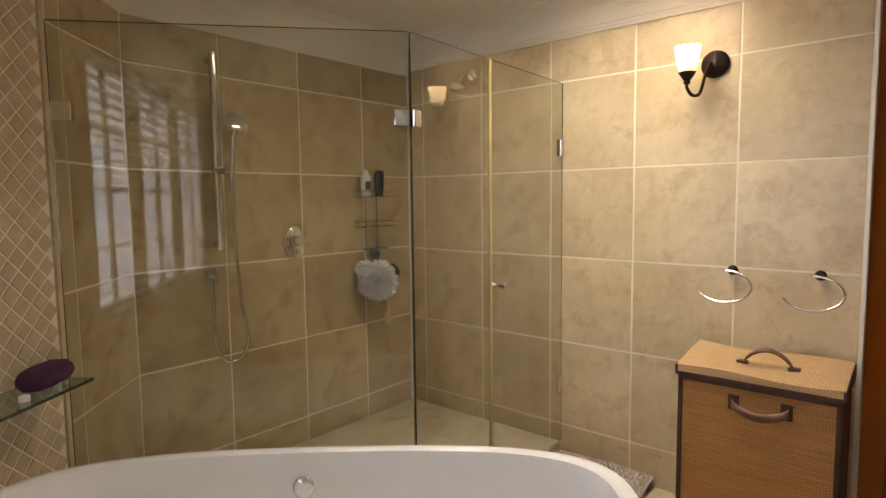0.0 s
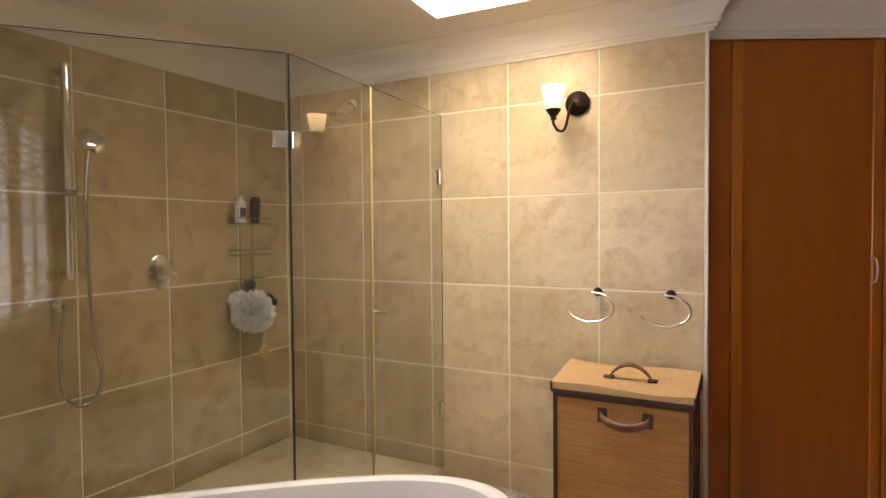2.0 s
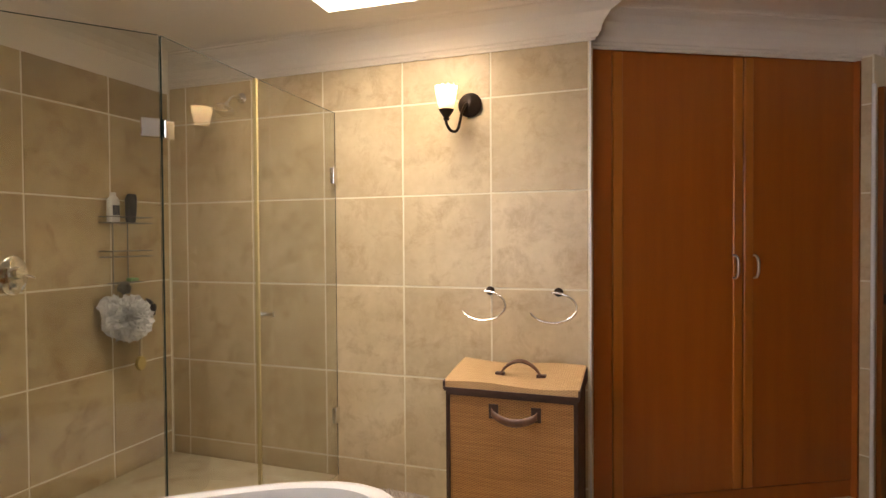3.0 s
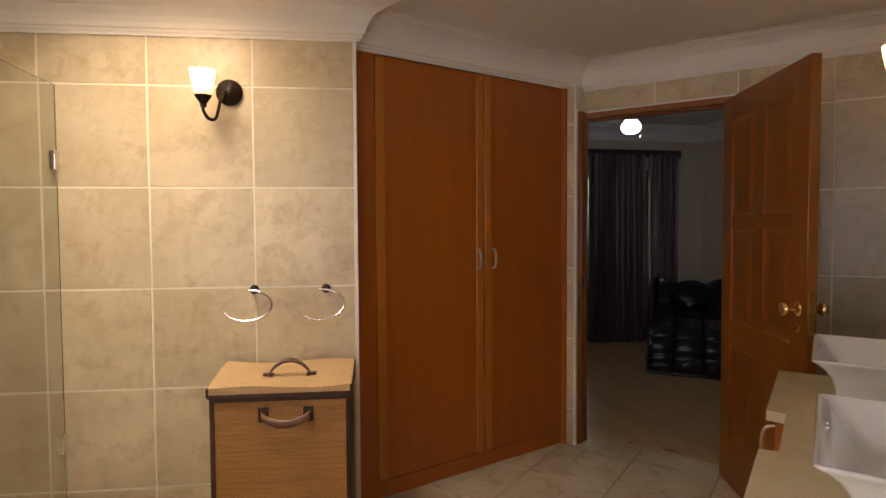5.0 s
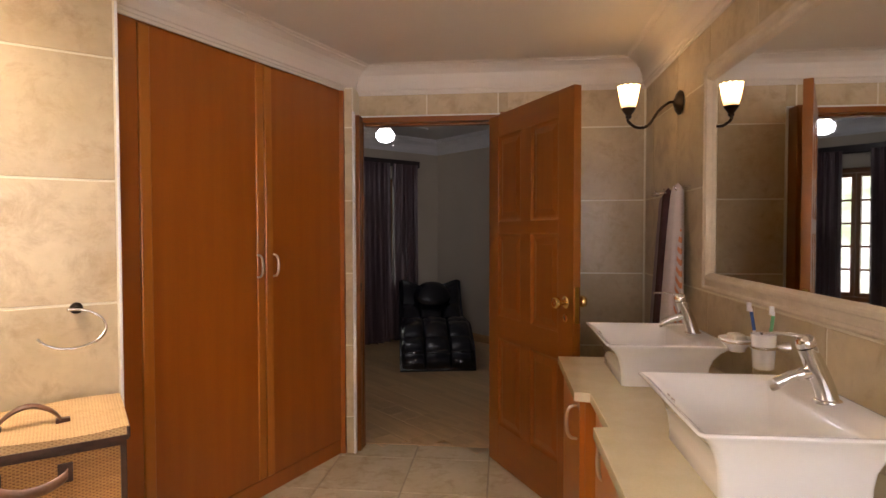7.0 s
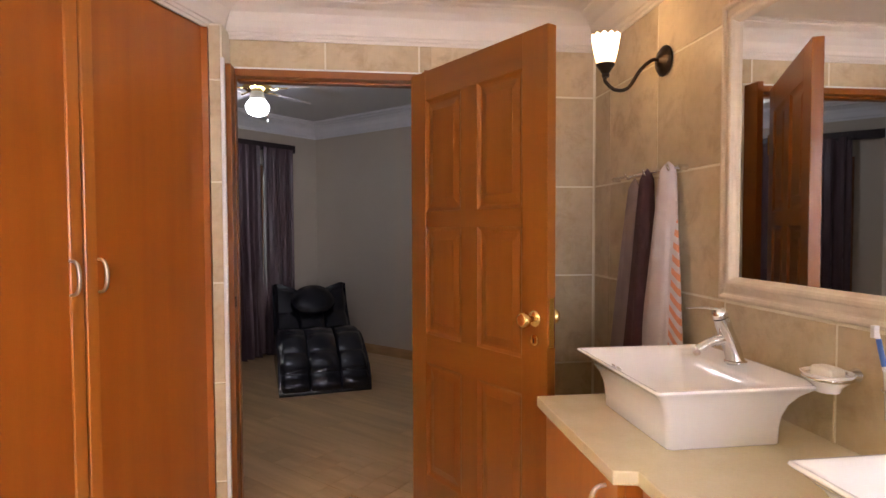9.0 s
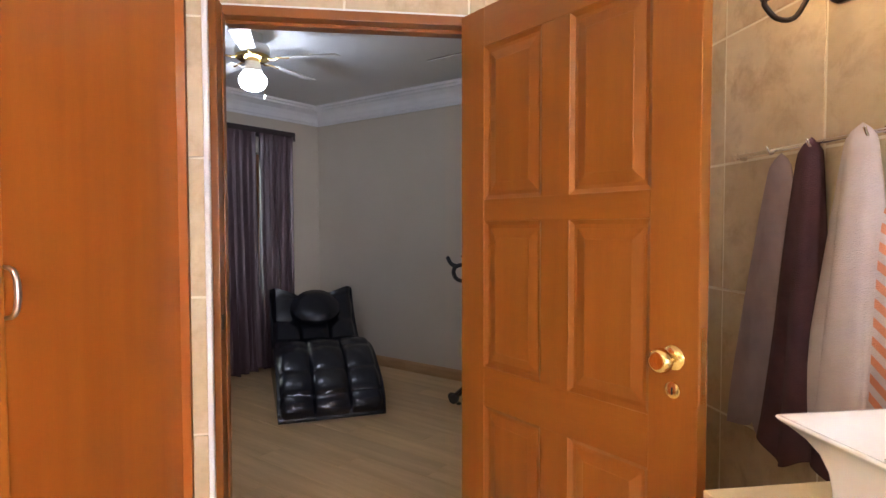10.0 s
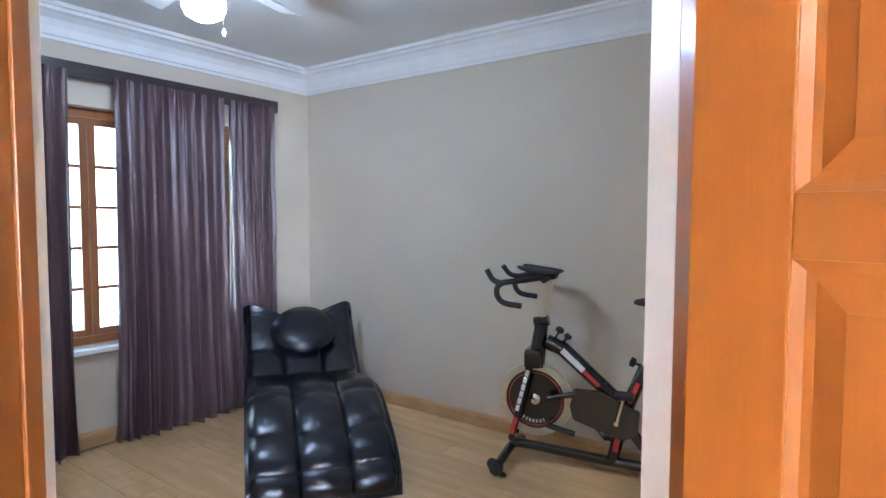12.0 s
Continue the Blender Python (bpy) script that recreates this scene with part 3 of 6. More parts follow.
for z in (0.25, 1.0, 1.75):
    tube([(-0.004, LT, z - 0.05), (-0.004, LT, z + 0.05)], 0.006, 10, bm=b)
part("hinge", b, BRASS, leaf)

# ---- bathtub ----
TUB = pose(-0.165, 1.905, 0, 0, 0, -8.0)
tub = thing("bathtub", TUB, "white freestanding oval acrylic bathtub with a swooping rim", "bathtub")


def tub_ring(a, e, hx, hy, z):
    c, s = math.cos(a), math.sin(a)
    return Vector((hx * math.copysign(abs(c) ** e, c), hy * math.copysign(abs(s) ** e, s), z))


def rim_z(a):
    return 0.600 + 0.018 * math.cos(2 * a)


TUB_PROF = [(0.66, 0.62, 0.0), (0.70, 0.66, 0.02), (0.78, 0.76, 0.2), (0.87, 0.87, 0.4), (0.95, 0.95, 0.54), (0.985, 0.98, 0.575), (1.0, 1.0, 0.592), (0.995, 0.99, 0.6), (0.965, 0.94, 0.603), (0.94, 0.90, 0.597), (0.932, 0.888, 0.572), (0.90, 0.85, 0.45), (0.82, 0.74, 0.25), (0.72, 0.6, 0.15), (0.45, 0.35, 0.12), (0.02, 0.02, 0.115)]


def tub_f(u, v):
    i = u * (len(TUB_PROF) - 1)
    k = min(int(i), len(TUB_PROF) - 2)
    f = i - k
    sx, sy, z = (TUB_PROF[k][j] * (1 - f) + TUB_PROF[k + 1][j] * f for j in range(3))
    a = 2 * math.pi * v
    return tub_ring(a, 0.82, 0.885 * sx, 0.42 * sy, z * rim_z(a) / 0.603)


part("shell", grid_mesh((len(TUB_PROF) - 1) * 2, 96, tub_f, close_v=True), ACRYLIC, tub, smooth=True)
part("overflow_cap", lathe([(0, 0), (0.034, 0), (0.036, 0.004), (0.034, 0.010), (0.028, 0.013), (0, 0.014)], 32, m=pose(-0.08, 0.355, 0.47, 82)), CHROME, tub, "round chrome overflow cap", True)

# ---- hamper ----
hamp = thing("laundry_hamper", pose(1.86, 2.25, 0, 0, 0, 130), "woven straw laundry hamper with brown leather trim, lid closed", "hamper")


def weave_mat(name, light, dark, dot):
    """Straw weave: dark gaps in a staggered grid, with streaks along the weft."""
    m = mat(name, dark, light, 0.65, scale=16, bump=0.0, bscale=60, stretch=(0.35, 9, 9))
    n, l = m.node_tree.nodes, m.node_tree.links
    tc, sw = n.new("ShaderNodeTexCoord"), n.new("ShaderNodeSeparateXYZ")
    l.new(tc.outputs["Object"], sw.inputs[0])

    def op(kind, a, b):
        q = n.new("ShaderNodeMath")
        q.operation = kind
        for i, v in enumerate((a, b)):
            if isinstance(v, (int, float)):
                q.inputs[i].default_value = v
            elif v is not None:
                l.new(v, q.inputs[i])
        return q.outputs[0]
    up = op("ADD", sw.outputs["Z"], sw.outputs["Y"])
    wave = op("MULTIPLY", op("SINE", op("MULTIPLY", sw.outputs["X"], 330.0), None), op("SINE", op("MULTIPLY", up, 620.0), None))
    mr = n.new("ShaderNodeMapRange")
    mr.inputs["From Min"].default_value, mr.inputs["From Max"].default_value = 0.25, 0.7
    mr.inputs["To Max"].default_value = 0.75
    l.new(wave, mr.inputs["Value"])
    mix = n.new("ShaderNodeMix")
    mix.data_type = "RGBA"
    hs = next(x for x in n if x.bl_idname == "ShaderNodeHueSaturation")
    l.new(mr.outputs[0], mix.inputs["Factor"])
    l.new(hs.outputs[0], mix.inputs["A"])
    mix.inputs["B"].default_value = (*dot, 1)
    l.new(mix.outputs["Result"], n["Principled BSDF"].inputs["Base Color"])
    bp = n.new("ShaderNodeBump")
    bp.inputs["Strength"].default_value, bp.inputs["Distance"].default_value = 0.7, 0.003
    l.new(op("SUBTRACT", 1.0, mr.outputs[0]), bp.inputs["Height"])
    l.new(bp.outputs[0], n["Principled BSDF"].inputs["Normal"])
    return m


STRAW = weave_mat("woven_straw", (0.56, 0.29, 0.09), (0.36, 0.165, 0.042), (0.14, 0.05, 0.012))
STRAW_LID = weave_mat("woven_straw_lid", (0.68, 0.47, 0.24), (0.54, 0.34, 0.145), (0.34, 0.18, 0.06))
LEATHER = mat("brown_leather", (0.035, 0.014, 0.008), (0.075, 0.03, 0.015), 0.45, scale=20, bump=0.2, bscale=150)
HW, HD, HH = 0.56, 0.315, 0.705

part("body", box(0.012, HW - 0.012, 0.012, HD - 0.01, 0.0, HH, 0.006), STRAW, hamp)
b = bmesh.new()
for x in (0.006, HW - 0.024):
    for y in (0.006, HD - 0.022):
        box(x, x + 0.018, y, y + 0.018, 0.0, HH, 0.003, bm=b)
box(0.006, HW - 0.006, HD - 0.014, HD - 0.004, HH - 0.03, HH, 0.002, bm=b)
part("corner_trim", b, LEATHER, hamp, "dark brown leather corner binding")
part("side_panel", box(0.008, 0.012, 0.024, HD - 0.024, 0.0, HH - 0.03), LEATHER, hamp)
part("side_panel", box(HW - 0.0115, HW - 0.0075, 0.024, HD - 0.024, 0.0, HH - 0.03), LEATHER, hamp)


def lid_top(u, v):
    return Vector((HW * u, HD * v, HH + 0.062 - 0.030 * v - 0.012 * math.sin(math.pi * u) * (0.4 + 0.6 * math.sin(math.pi * v)) + 0.006 * math.sin(7 * u + 3 * v)))


b = grid_mesh(18, 14, lid_top)
ret = bmesh.ops.extrude_face_region(b, geom=b.faces[:])
bmesh.ops.translate(b, vec=(0, 0, -0.03), verts=[v for v in ret["geom"] if isinstance(v, bmesh.types.BMVert)])
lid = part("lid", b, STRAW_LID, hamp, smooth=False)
b = bmesh.new()
for x in (-0.004, HW - 0.006):
    b2 = prism([(0.0, 0.0), (HD + 0.006, 0.0), (HD + 0.006, 0.035), (0.0, 0.06)], x, x + 0.010, bev=0.002)
    bmesh.ops.transform(b2, matrix=Matrix(((0, 0, 1, 0), (1, 0, 0, 0), (0, 1, 0, HH - 0.006), (0, 0, 0, 1))), verts=b2.verts)
    merge(b, b2)
box(0.0, HW, HD + 0.001, HD + 0.007, HH - 0.012, HH + 0.004, 0.002, bm=b)
part("lid_binding", b, LEATHER, lid, "dark leather lid binding")


def strap(x0, x1, y, z, out, w, vertical):
    pts = []
    for i in range(17):
        t = i / 16
        o = out * math.sin(math.pi * t) ** 0.7
        pts.append((x0 + (x1 - x0) * t, o))
    def f(u, v):
        k = u * 16
        i = min(int(k), 15)
        q = k - i
        x = pts[i][0] * (1 - q) + pts[i + 1][0] * q
        o = pts[i][1] * (1 - q) + pts[i + 1][1] * q
        a = 2 * math.pi * v
        ww, hh = 0.65 * w * math.cos(a), 0.009 * math.sin(a)
        return Vector((x, y + ww, z + o + hh)) if vertical else Vector((x, y + 0.012 + o * 0.5 + hh, z - o * 0.7 + ww))
    return grid_mesh(32, 10, f, close_v=True)


TAN = mat("worn_tan_leather", (0.10, 0.042, 0.02), (0.22, 0.10, 0.05), 0.4, scale=25, bump=0.2)
part("lid_handle", strap(0.18, 0.35, HD * 0.5, HH + 0.04, 0.058, 0.024, True), TAN, lid, "arched brown leather handle", True)
for x in (0.155, 0.335):
    part("handle_tab", box(x, x + 0.04, HD * 0.5 - 0.014, HD * 0.5 + 0.014, HH + 0.03, HH + 0.045, 0.003), LEATHER, lid)
part("front_handle", strap(0.165, 0.355, HD - 0.012, HH - 0.085, 0.045, 0.026, False), TAN, hamp, "curved brown leather pull", True)
for x in (0.152, 0.328):
    part("handle_tab", box(x, x + 0.04, HD - 0.012, HD - 0.003, HH - 0.115, HH - 0.055, 0.003), LEATHER, hamp)

# ---- vanity ----
COUNTER_Z = 0.815
CF_A, CF_R, CF_B = 0.612, 0.56, 0.603
CAB = CHERRY_EDGE


def cabinet(x0, x1, front, label):
    t = thing("vanity_cabinet", pose(x0, 0.004, 0), label, "cabinet", "vanity cabinets")
    w = x1 - x0
    part("body", box(0, w, 0, front - 0.045, 0.08, COUNTER_Z - 0.032), CAB, t)
    part("plinth", box(0.01, w - 0.01, 0.02, front - 0.09, 0.0, 0.08), CHERRY, t)
    n = 2 if w > 0.6 else 1
    for i in range(n):
        a, c = i * w / n + 0.002, (i + 1) * w / n - 0.002
        d = part("door", box(a, c, front - 0.045, front - 0.026, 0.085, COUNTER_Z - 0.036, 0.002), CAB, t)
        hx = c - 0.06 if (i == 0 and n == 2) else a + 0.06
        bow_handle(d, hx, front - 0.026, COUNTER_Z - 0.13, 1.2)
    return t


cabinet(1.885, 2.395, CF_A, "cherry veneer vanity cabinet with a curved metal handle")
cabinet(1.535, 1.875, CF_R, "narrow recessed cherry vanity cabinet")
cabinet(0.66, 1.505, CF_B, "cherry veneer vanity cabinet with two doors")
counter = tagged(mesh_ob("countertop", prism([(0.62, 0.008), (2.42, 0.008), (2.42, CF_A), (1.862, CF_A), (1.850, CF_R), (1.522, CF_R), (1.515, CF_B), (0.62, CF_B)], COUNTER_Z - 0.032, COUNTER_Z, bev=0.003), STONE), "cream stone-look vanity countertop with stepped front edge", "countertop")


def rect_loft(rings, n=7):
    """Rounded rectangles (half x, half y, corner radius, z, centre x, centre y) joined in order."""
    b = bmesh.new()
    loops = []
    for hx, hy, r, z, cx, cy in rings:
        loop = []
        for q, (sx, sy) in enumerate(((1, 1), (-1, 1), (-1, -1), (1, -1))):
            for i in range(n):
                a = radians(90 * q + 90 * i / (n - 1))
                loop.append(b.verts.new((cx + sx * (hx - r) + r * math.cos(a), cy + sy * (hy - r) + r * math.sin(a), z)))
        loops.append(loop)
    for p, q in zip(loops, loops[1:]):
        for i in range(len(p)):
            b.faces.new((p[i], p[(i + 1) % len(p)], q[(i + 1) % len(p)], q[i]))
    b.faces.new(loops[0][::-1])
    b.faces.new(loops[-1])
    return b


def basin(x, y):
    t = thing("wash_basin", pose(x, y, COUNTER_Z), "white ceramic rectangular vessel basin with flared sides", "basin", "basins on the vanity")
    H = 0.158
    rings = [(0.180, 0.144, 0.016, 0.0, 0, 0), (0.182, 0.146, 0.016, 0.003, 0, 0), (0.183, 0.147, 0.016, 0.04, 0, 0), (0.187, 0.151, 0.016, 0.07, 0, 0), (0.197, 0.161, 0.016, 0.10, 0, 0), (0.213, 0.177, 0.015, 0.125, 0, 0), (0.232, 0.196, 0.014, 0.143, 0, 0),
             (0.243, 0.207, 0.013, 0.151, 0, 0), (0.246, 0.210, 0.012, 0.155, 0, 0), (0.244, 0.208, 0.011, H, 0, 0), (0.238, 0.202, 0.010, H, 0, 0), (0.233, 0.197, 0.012, H - 0.004, 0, 0), (0.226, 0.152, 0.018, H - 0.008, 0, 0.036), (0.214, 0.142, 0.022, H - 0.018, 0, 0.036), (0.180, 0.116, 0.035, 0.085, 0, 0.024), (0.166, 0.102, 0.04, 0.055, 0, 0.022), (0.14, 0.08, 0.04, 0.045, 0, 0.022), (0.03, 0.03, 0.029, 0.041, 0, 0.02)]
    bowl = rect_loft(rings)
    for e in bowl.edges:
        e.smooth = e.calc_face_angle() < 0.42
    for f in bowl.faces:
        f.smooth = True
    part("bowl", bowl, CERAMIC, t)
    for dy in (0.0, 0.032):
        part("overflow_slot", box(-0.004, 0.0, dy, dy + 0.022, 0.0, 0.007, 0.0015), CHROME, t, "small chrome overflow slot").matrix_basis = pose(0.03, 0.192, H - 0.006, 0, 0, 90)
    part("drain", lathe([(0, 0), (0.024, 0), (0.024, 0.003), (0, 0.005)], 24, m=pose(0, 0.02, 0.0425)), CHROME, t, smooth=True)
    return t


def tap(x, y):
    t = thing("mixer_tap", pose(x, y, COUNTER_Z + 0.158), "chrome single-lever basin mixer tap", "tap", "taps on the basins")
    body = smooth_path([(0, 0, 0.0), (0, 0.008, 0.03), (0, 0.024, 0.07), (0, 0.040, 0.108), (0, 0.046, 0.122)], 6)
    k = len(body)
    b = tube(body, [0.0235 - 0.0035 * i / k for i in range(k)], 20)
    lathe([(0.0, 0), (0.029, 0), (0.029, 0.004), (0.025, 0.007), (0, 0.007)], 24, bm=b)
    part("body", b, CHROME, t, smooth=True)
    b = tube(smooth_path([(0, 0.03, 0.066), (0, 0.065, 0.060), (0, 0.098, 0.046), (0, 0.112, 0.038)], 6), [0.0145] * 6 + [0.013] * 6 + [0.0125] * 6 + [0.012], 16)
    part("spout", b, CHROME, t, smooth=True)
    part("aerator", lathe([(0, 0), (0.0095, 0), (0.0095, 0.008), (0, 0.008)], 16, m=pose(0, 0.112, 0.026, -25)), NICKEL, t, smooth=True)
    b = lathe([(0, 0), (0.0205, 0), (0.021, 0.010), (0.019, 0.020), (0.012, 0.026), (0, 0.028)], 24, m=pose(0, 0.046, 0.124, -18))
    def lever_pt(u, v):
        a = 2 * math.pi * v
        w = 0.0105 - 0.003 * u
        return Vector((w * math.cos(a), 0.046 + 0.098 * u, 0.143 + 0.010 * math.sin(u * 2.2) + (0.0055 - 0.003 * u) * math.sin(a)))
    bl = grid_mesh(12, 14, lever_pt, close_v=True)
    bmesh.ops.contextual_create(bl, geom=[e for e in bl.edges if e.is_boundary and e.verts[0].co.y > 0.1])
    merge(b, bl)
    part("lever", b, CHROME, t, "chrome lever handle", True)
    return t


for bx, by in ((2.13, 0.292), (1.27, 0.275)):
    basin(bx, by)
    tap(bx, by - 0.150)

# ---- framed mirror ----
MX0, MX1, MZ0, MZ1 = 0.62, 2.385, 1.115, 2.03
mir = thing("wall_mirror", pose(0, 0.006, 0), "large wall mirror in a cream moulded wooden frame", "mirror")
part("mirror_glass", box(MX0 + 0.07, MX1 - 0.07, 0.004, 0.012, MZ0 + 0.07, MZ1 - 0.07), MIRROR, mir)


def picture_frame(x0, x1, z0, z1, prof):
    b = bmesh.new()
    loops = [[b.verts.new(v) for v in ((x0 + i, y, z0 + i), (x1 - i, y, z0 + i), (x1 - i, y, z1 - i), (x0 + i, y, z1 - i))] for i, y in prof]
    for p, q in zip(loops, loops[1:]):
        for i in range(4):
            b.faces.new((p[i], p[(i + 1) % 4], q[(i + 1) % 4], q[i]))
    return b


part("frame", picture_frame(MX0, MX1, MZ0, MZ1, [(0, 0), (0, 0.018), (0.004, 0.024), (0.010, 0.026), (0.016, 0.023), (0.019, 0.018), (0.024, 0.017), (0.042, 0.024), (0.048, 0.031), (0.056, 0.033), (0.063, 0.030), (0.067, 0.022), (0.072, 0.016), (0.074, 0.012)]), CREAM_WOOD, mir)

# ---- wall sconces ----


def sconce(m, label, reach, side, drop=-0.03):
    t = thing("wall_sconce", m, label, "wall lamp", "bathroom wall lamps")
    part("backplate", lathe([(0, 0), (0.056, 0), (0.058, 0.006), (0.051, 0.012), (0.045, 0.018), (0.026, 0.022), (0.018, 0.03), (0, 0.032)], 36, m=pose(0, 0, 0, -90)), BRONZE, t, "round dark bronze backplate", True)
    arm = smooth_path([(0, 0.02, 0.0), (side * 0.15, reach * 0.22, 0.0), (side * 0.3, reach * 0.42, -0.04), (side * 0.5, reach * 0.62, drop - 0.078), (side * 0.8, reach * 0.84, drop - 0.088), (side, reach, drop - 0.06), (side, reach, drop - 0.04)], 8)
    part("arm", tube(arm, 0.0068, 12), BRONZE, t, "curved bronze arm", True)
    part("cup", lathe([(0, -0.045), (0.012, -0.045), (0.015, -0.036), (0.012, -0.032), (0.020, -0.020), (0.033, -0.002), (0.035, 0.004), (0.028, 0.006), (0, 0.004)], 28, m=pose(side, reach, drop)), BRONZE, t, smooth=True)
    prof = [(0.028, 0.0), (0.034, 0.010), (0.040, 0.035), (0.045, 0.065), (0.049, 0.092), (0.051, 0.103)]

    def f(u, v):
        k = u * (2 * len(prof) - 1)
        out = k <= len(prof) - 1
        kk = k if out else 2 * len(prof) - 1 - k
        i = min(int(kk), len(prof) - 2)
        q = kk - i
        r = prof[i][0] * (1 - q) + prof[i + 1][0] * q - (0 if out else 0.003)
        z = prof[i][1] * (1 - q) + prof[i + 1][1] * q
        w = z / 0.103
        r *= 1 + 0.03 * w * math.cos(12 * 2 * math.pi * v)
        z += 0.004 * w ** 4 * math.cos(12 * 2 * math.pi * v)
        return Vector((r * math.cos(2 * math.pi * v), r * math.sin(2 * math.pi * v), z))
    sh = part("shade", grid_mesh(2 * len(prof) - 1, 96, f, close_v=True), SHADE, t, "lit ribbed opal glass shade", True)
    sh.matrix_basis = pose(side, reach, drop + 0.003)
    return t


S_AX = wall_frame(W_END, SHOWER)[0]
sconce(S_AX @ pose(0.556, 0.008, 1.965), "dark bronze wall lamp with lit glass shade on tiles", 0.15, 0.07, -0.05)
sconce(pose(2.765, 0.008, 1.972), "dark bronze wall lamp with lit glass shade beside the mirror", 0.245, -0.02)

# ---- towel rings ----
for s in (0.462, 0.143):
    t = thing("towel_ring", S_AX @ pose(s, 0.007, 1.085), "open chrome towel ring on the tiled wall", "towel ring", "towel rings")
    part("mount", lathe([(0, 0), (0.020, 0), (0.021, 0.006), (0.016, 0.012), (0.009, 0.018), (0.009, 0.034), (0, 0.036)], 24, m=pose(0, 0, 0, -90)), BRONZE, t, "dark round mount", True)
    ring = []
    for a in range(95, -166, -9):
        ring.append((0.018 - 0.104 * math.cos(radians(a)), 0.04 + 0.06 * (1 - math.sin(radians(a))) * 0.5, -0.064 + 0.064 * math.sin(radians(a))))
    part("ring", tube(smooth_path([(0.0, 0.03, 0.0)] + ring, 3), 0.0052, 10), CHROME, t, "open chrome hoop", True)

# ---- windows ----
def glow_plane(name, m, w, h, colour, strength, label):
    g = bpy.data.materials.new(name)
    g.use_nodes = True
    n, l = g.node_tree.nodes, g.node_tree.links
    n.remove(n["Principled BSDF"])
    e = n.new("ShaderNodeEmission")
    tc, no, rp = n.new("ShaderNodeTexCoord"), n.new("ShaderNodeTexNoise"), n.new("ShaderNodeValToRGB")
    no.inputs["Scale"].default_value = 2.5
    l.new(tc.outputs["Object"], no.inputs["Vector"])
    l.new(no.outputs[0], rp.inputs[0])
    rp.color_ramp.elements[0].position, rp.color_ramp.elements[1].position = 0.35, 0.65
    rp.color_ramp.elements[0].color, rp.color_ramp.elements[1].color = (*colour[0], 1), (*colour[1], 1)
    l.new(rp.outputs[0], e.inputs["Color"])
    e.inputs["Strength"].default_value = strength
    l.new(e.outputs[0], n["Material Output"].inputs["Surface"])
    ob = mesh_ob(name, box(0, w, -0.01, 0, 0, h), g)
    ob.matrix_basis = m
    return tagged(ob, label, "backdrop", kind="structure")


def casement(wall_m, s0, s1, z0, z1, cols, rows, material, pane_mat, name, label, depth=-0.09, halves=1, thick=0.03, stile=0.045):
    t = thing(name, wall_m @ pose(s0, depth, z0), label, "window", kind="structure")
    w, h = s1 - s0, z1 - z0
    b = bmesh.new()
    for x0, x1, a, c in ((0, 0.05, 0, h), (w - 0.05, w, 0, h), (0.05, w - 0.05, 0, 0.05), (0.05, w - 0.05, h - 0.05, h)):
        box(x0, x1, -thick, thick, a, c, 0.004, bm=b)
    part("window_frame", b, material, t)
    cw = (w - 0.10) / cols
    k = thick * 0.8
    for i in range(cols):
        x0 = 0.05 + i * cw
        b = bmesh.new()
        for p, q, a, c in ((x0 + 0.002, x0 + stile, 0.052, h - 0.052), (x0 + cw - stile, x0 + cw - 0.002, 0.052, h - 0.052), (x0 + stile, x0 + cw - stile, 0.052, 0.095), (x0 + stile, x0 + cw - stile, h - 0.095, h - 0.052)):
            box(p, q, -k, k, a, c, 0.003, bm=b)
        sash = part("sash", b, material, t)
        rh = (h - 0.19) / rows
        hw = (cw - 2 * stile) / halves
        for r in range(1, rows):
            part("glazing_bar", box(x0 + stile, x0 + cw - stile, -0.012, 0.012, 0.095 + r * rh - 0.011, 0.095 + r * rh + 0.011, 0.002), material, sash)
        for g in range(1, halves):
            xm = x0 + stile + g * hw
            part("glazing_bar", box(xm - 0.012, xm + 0.012, -0.0125, 0.0125, 0.095, h - 0.095, 0.002), material, sash)
        for r in range(rows):
            for g in range(halves):
                a0, a1 = x0 + stile + g * hw, x0 + stile + (g + 1) * hw
                ob = part("pane", box(a0 + (0.0125 if g else 0), a1 - (0.0125 if g < halves - 1 else 0), -0.002, 0.002, 0.095 + r * rh + 0.011, 0.095 + (r + 1) * rh - 0.011), pane_mat, sash)
                ob.visible_shadow = False
    return t


WIN_WOOD = mat("window_wood", (0.22, 0.075, 0.022), (0.34, 0.13, 0.04), 0.35, scale=4, stretch=(6, 6, 0.6), coat=0.2)
WIN_WHITE = mat("white_window_paint", (0.66, 0.62, 0.56), (0.74, 0.70, 0.64), 0.4)
FROST = glass_mat("obscure_glass", (0.97, 0.98, 0.98), 0.12)
M_W1 = wall_frame(WEST, (-1.30, BACK_Y))[0]
casement(M_W1, WIN1[0], WIN1[1], WIN1[2], WIN1[3], 3, 4, WIN_WOOD, FROST, "window_1", "wooden casement window with obscure glass and a blind", -0.03, 2, 0.018, 0.085)
glow_plane("backdrop_bath", M_W1 @ pose(WIN1[0] - 0.1, -0.16, WIN1[2] - 0.1), 2.9, 1.7, ((0.86, 0.91, 1.0), (1, 0.98, 0.95)), 5.0, "bright overcast daylight outside")
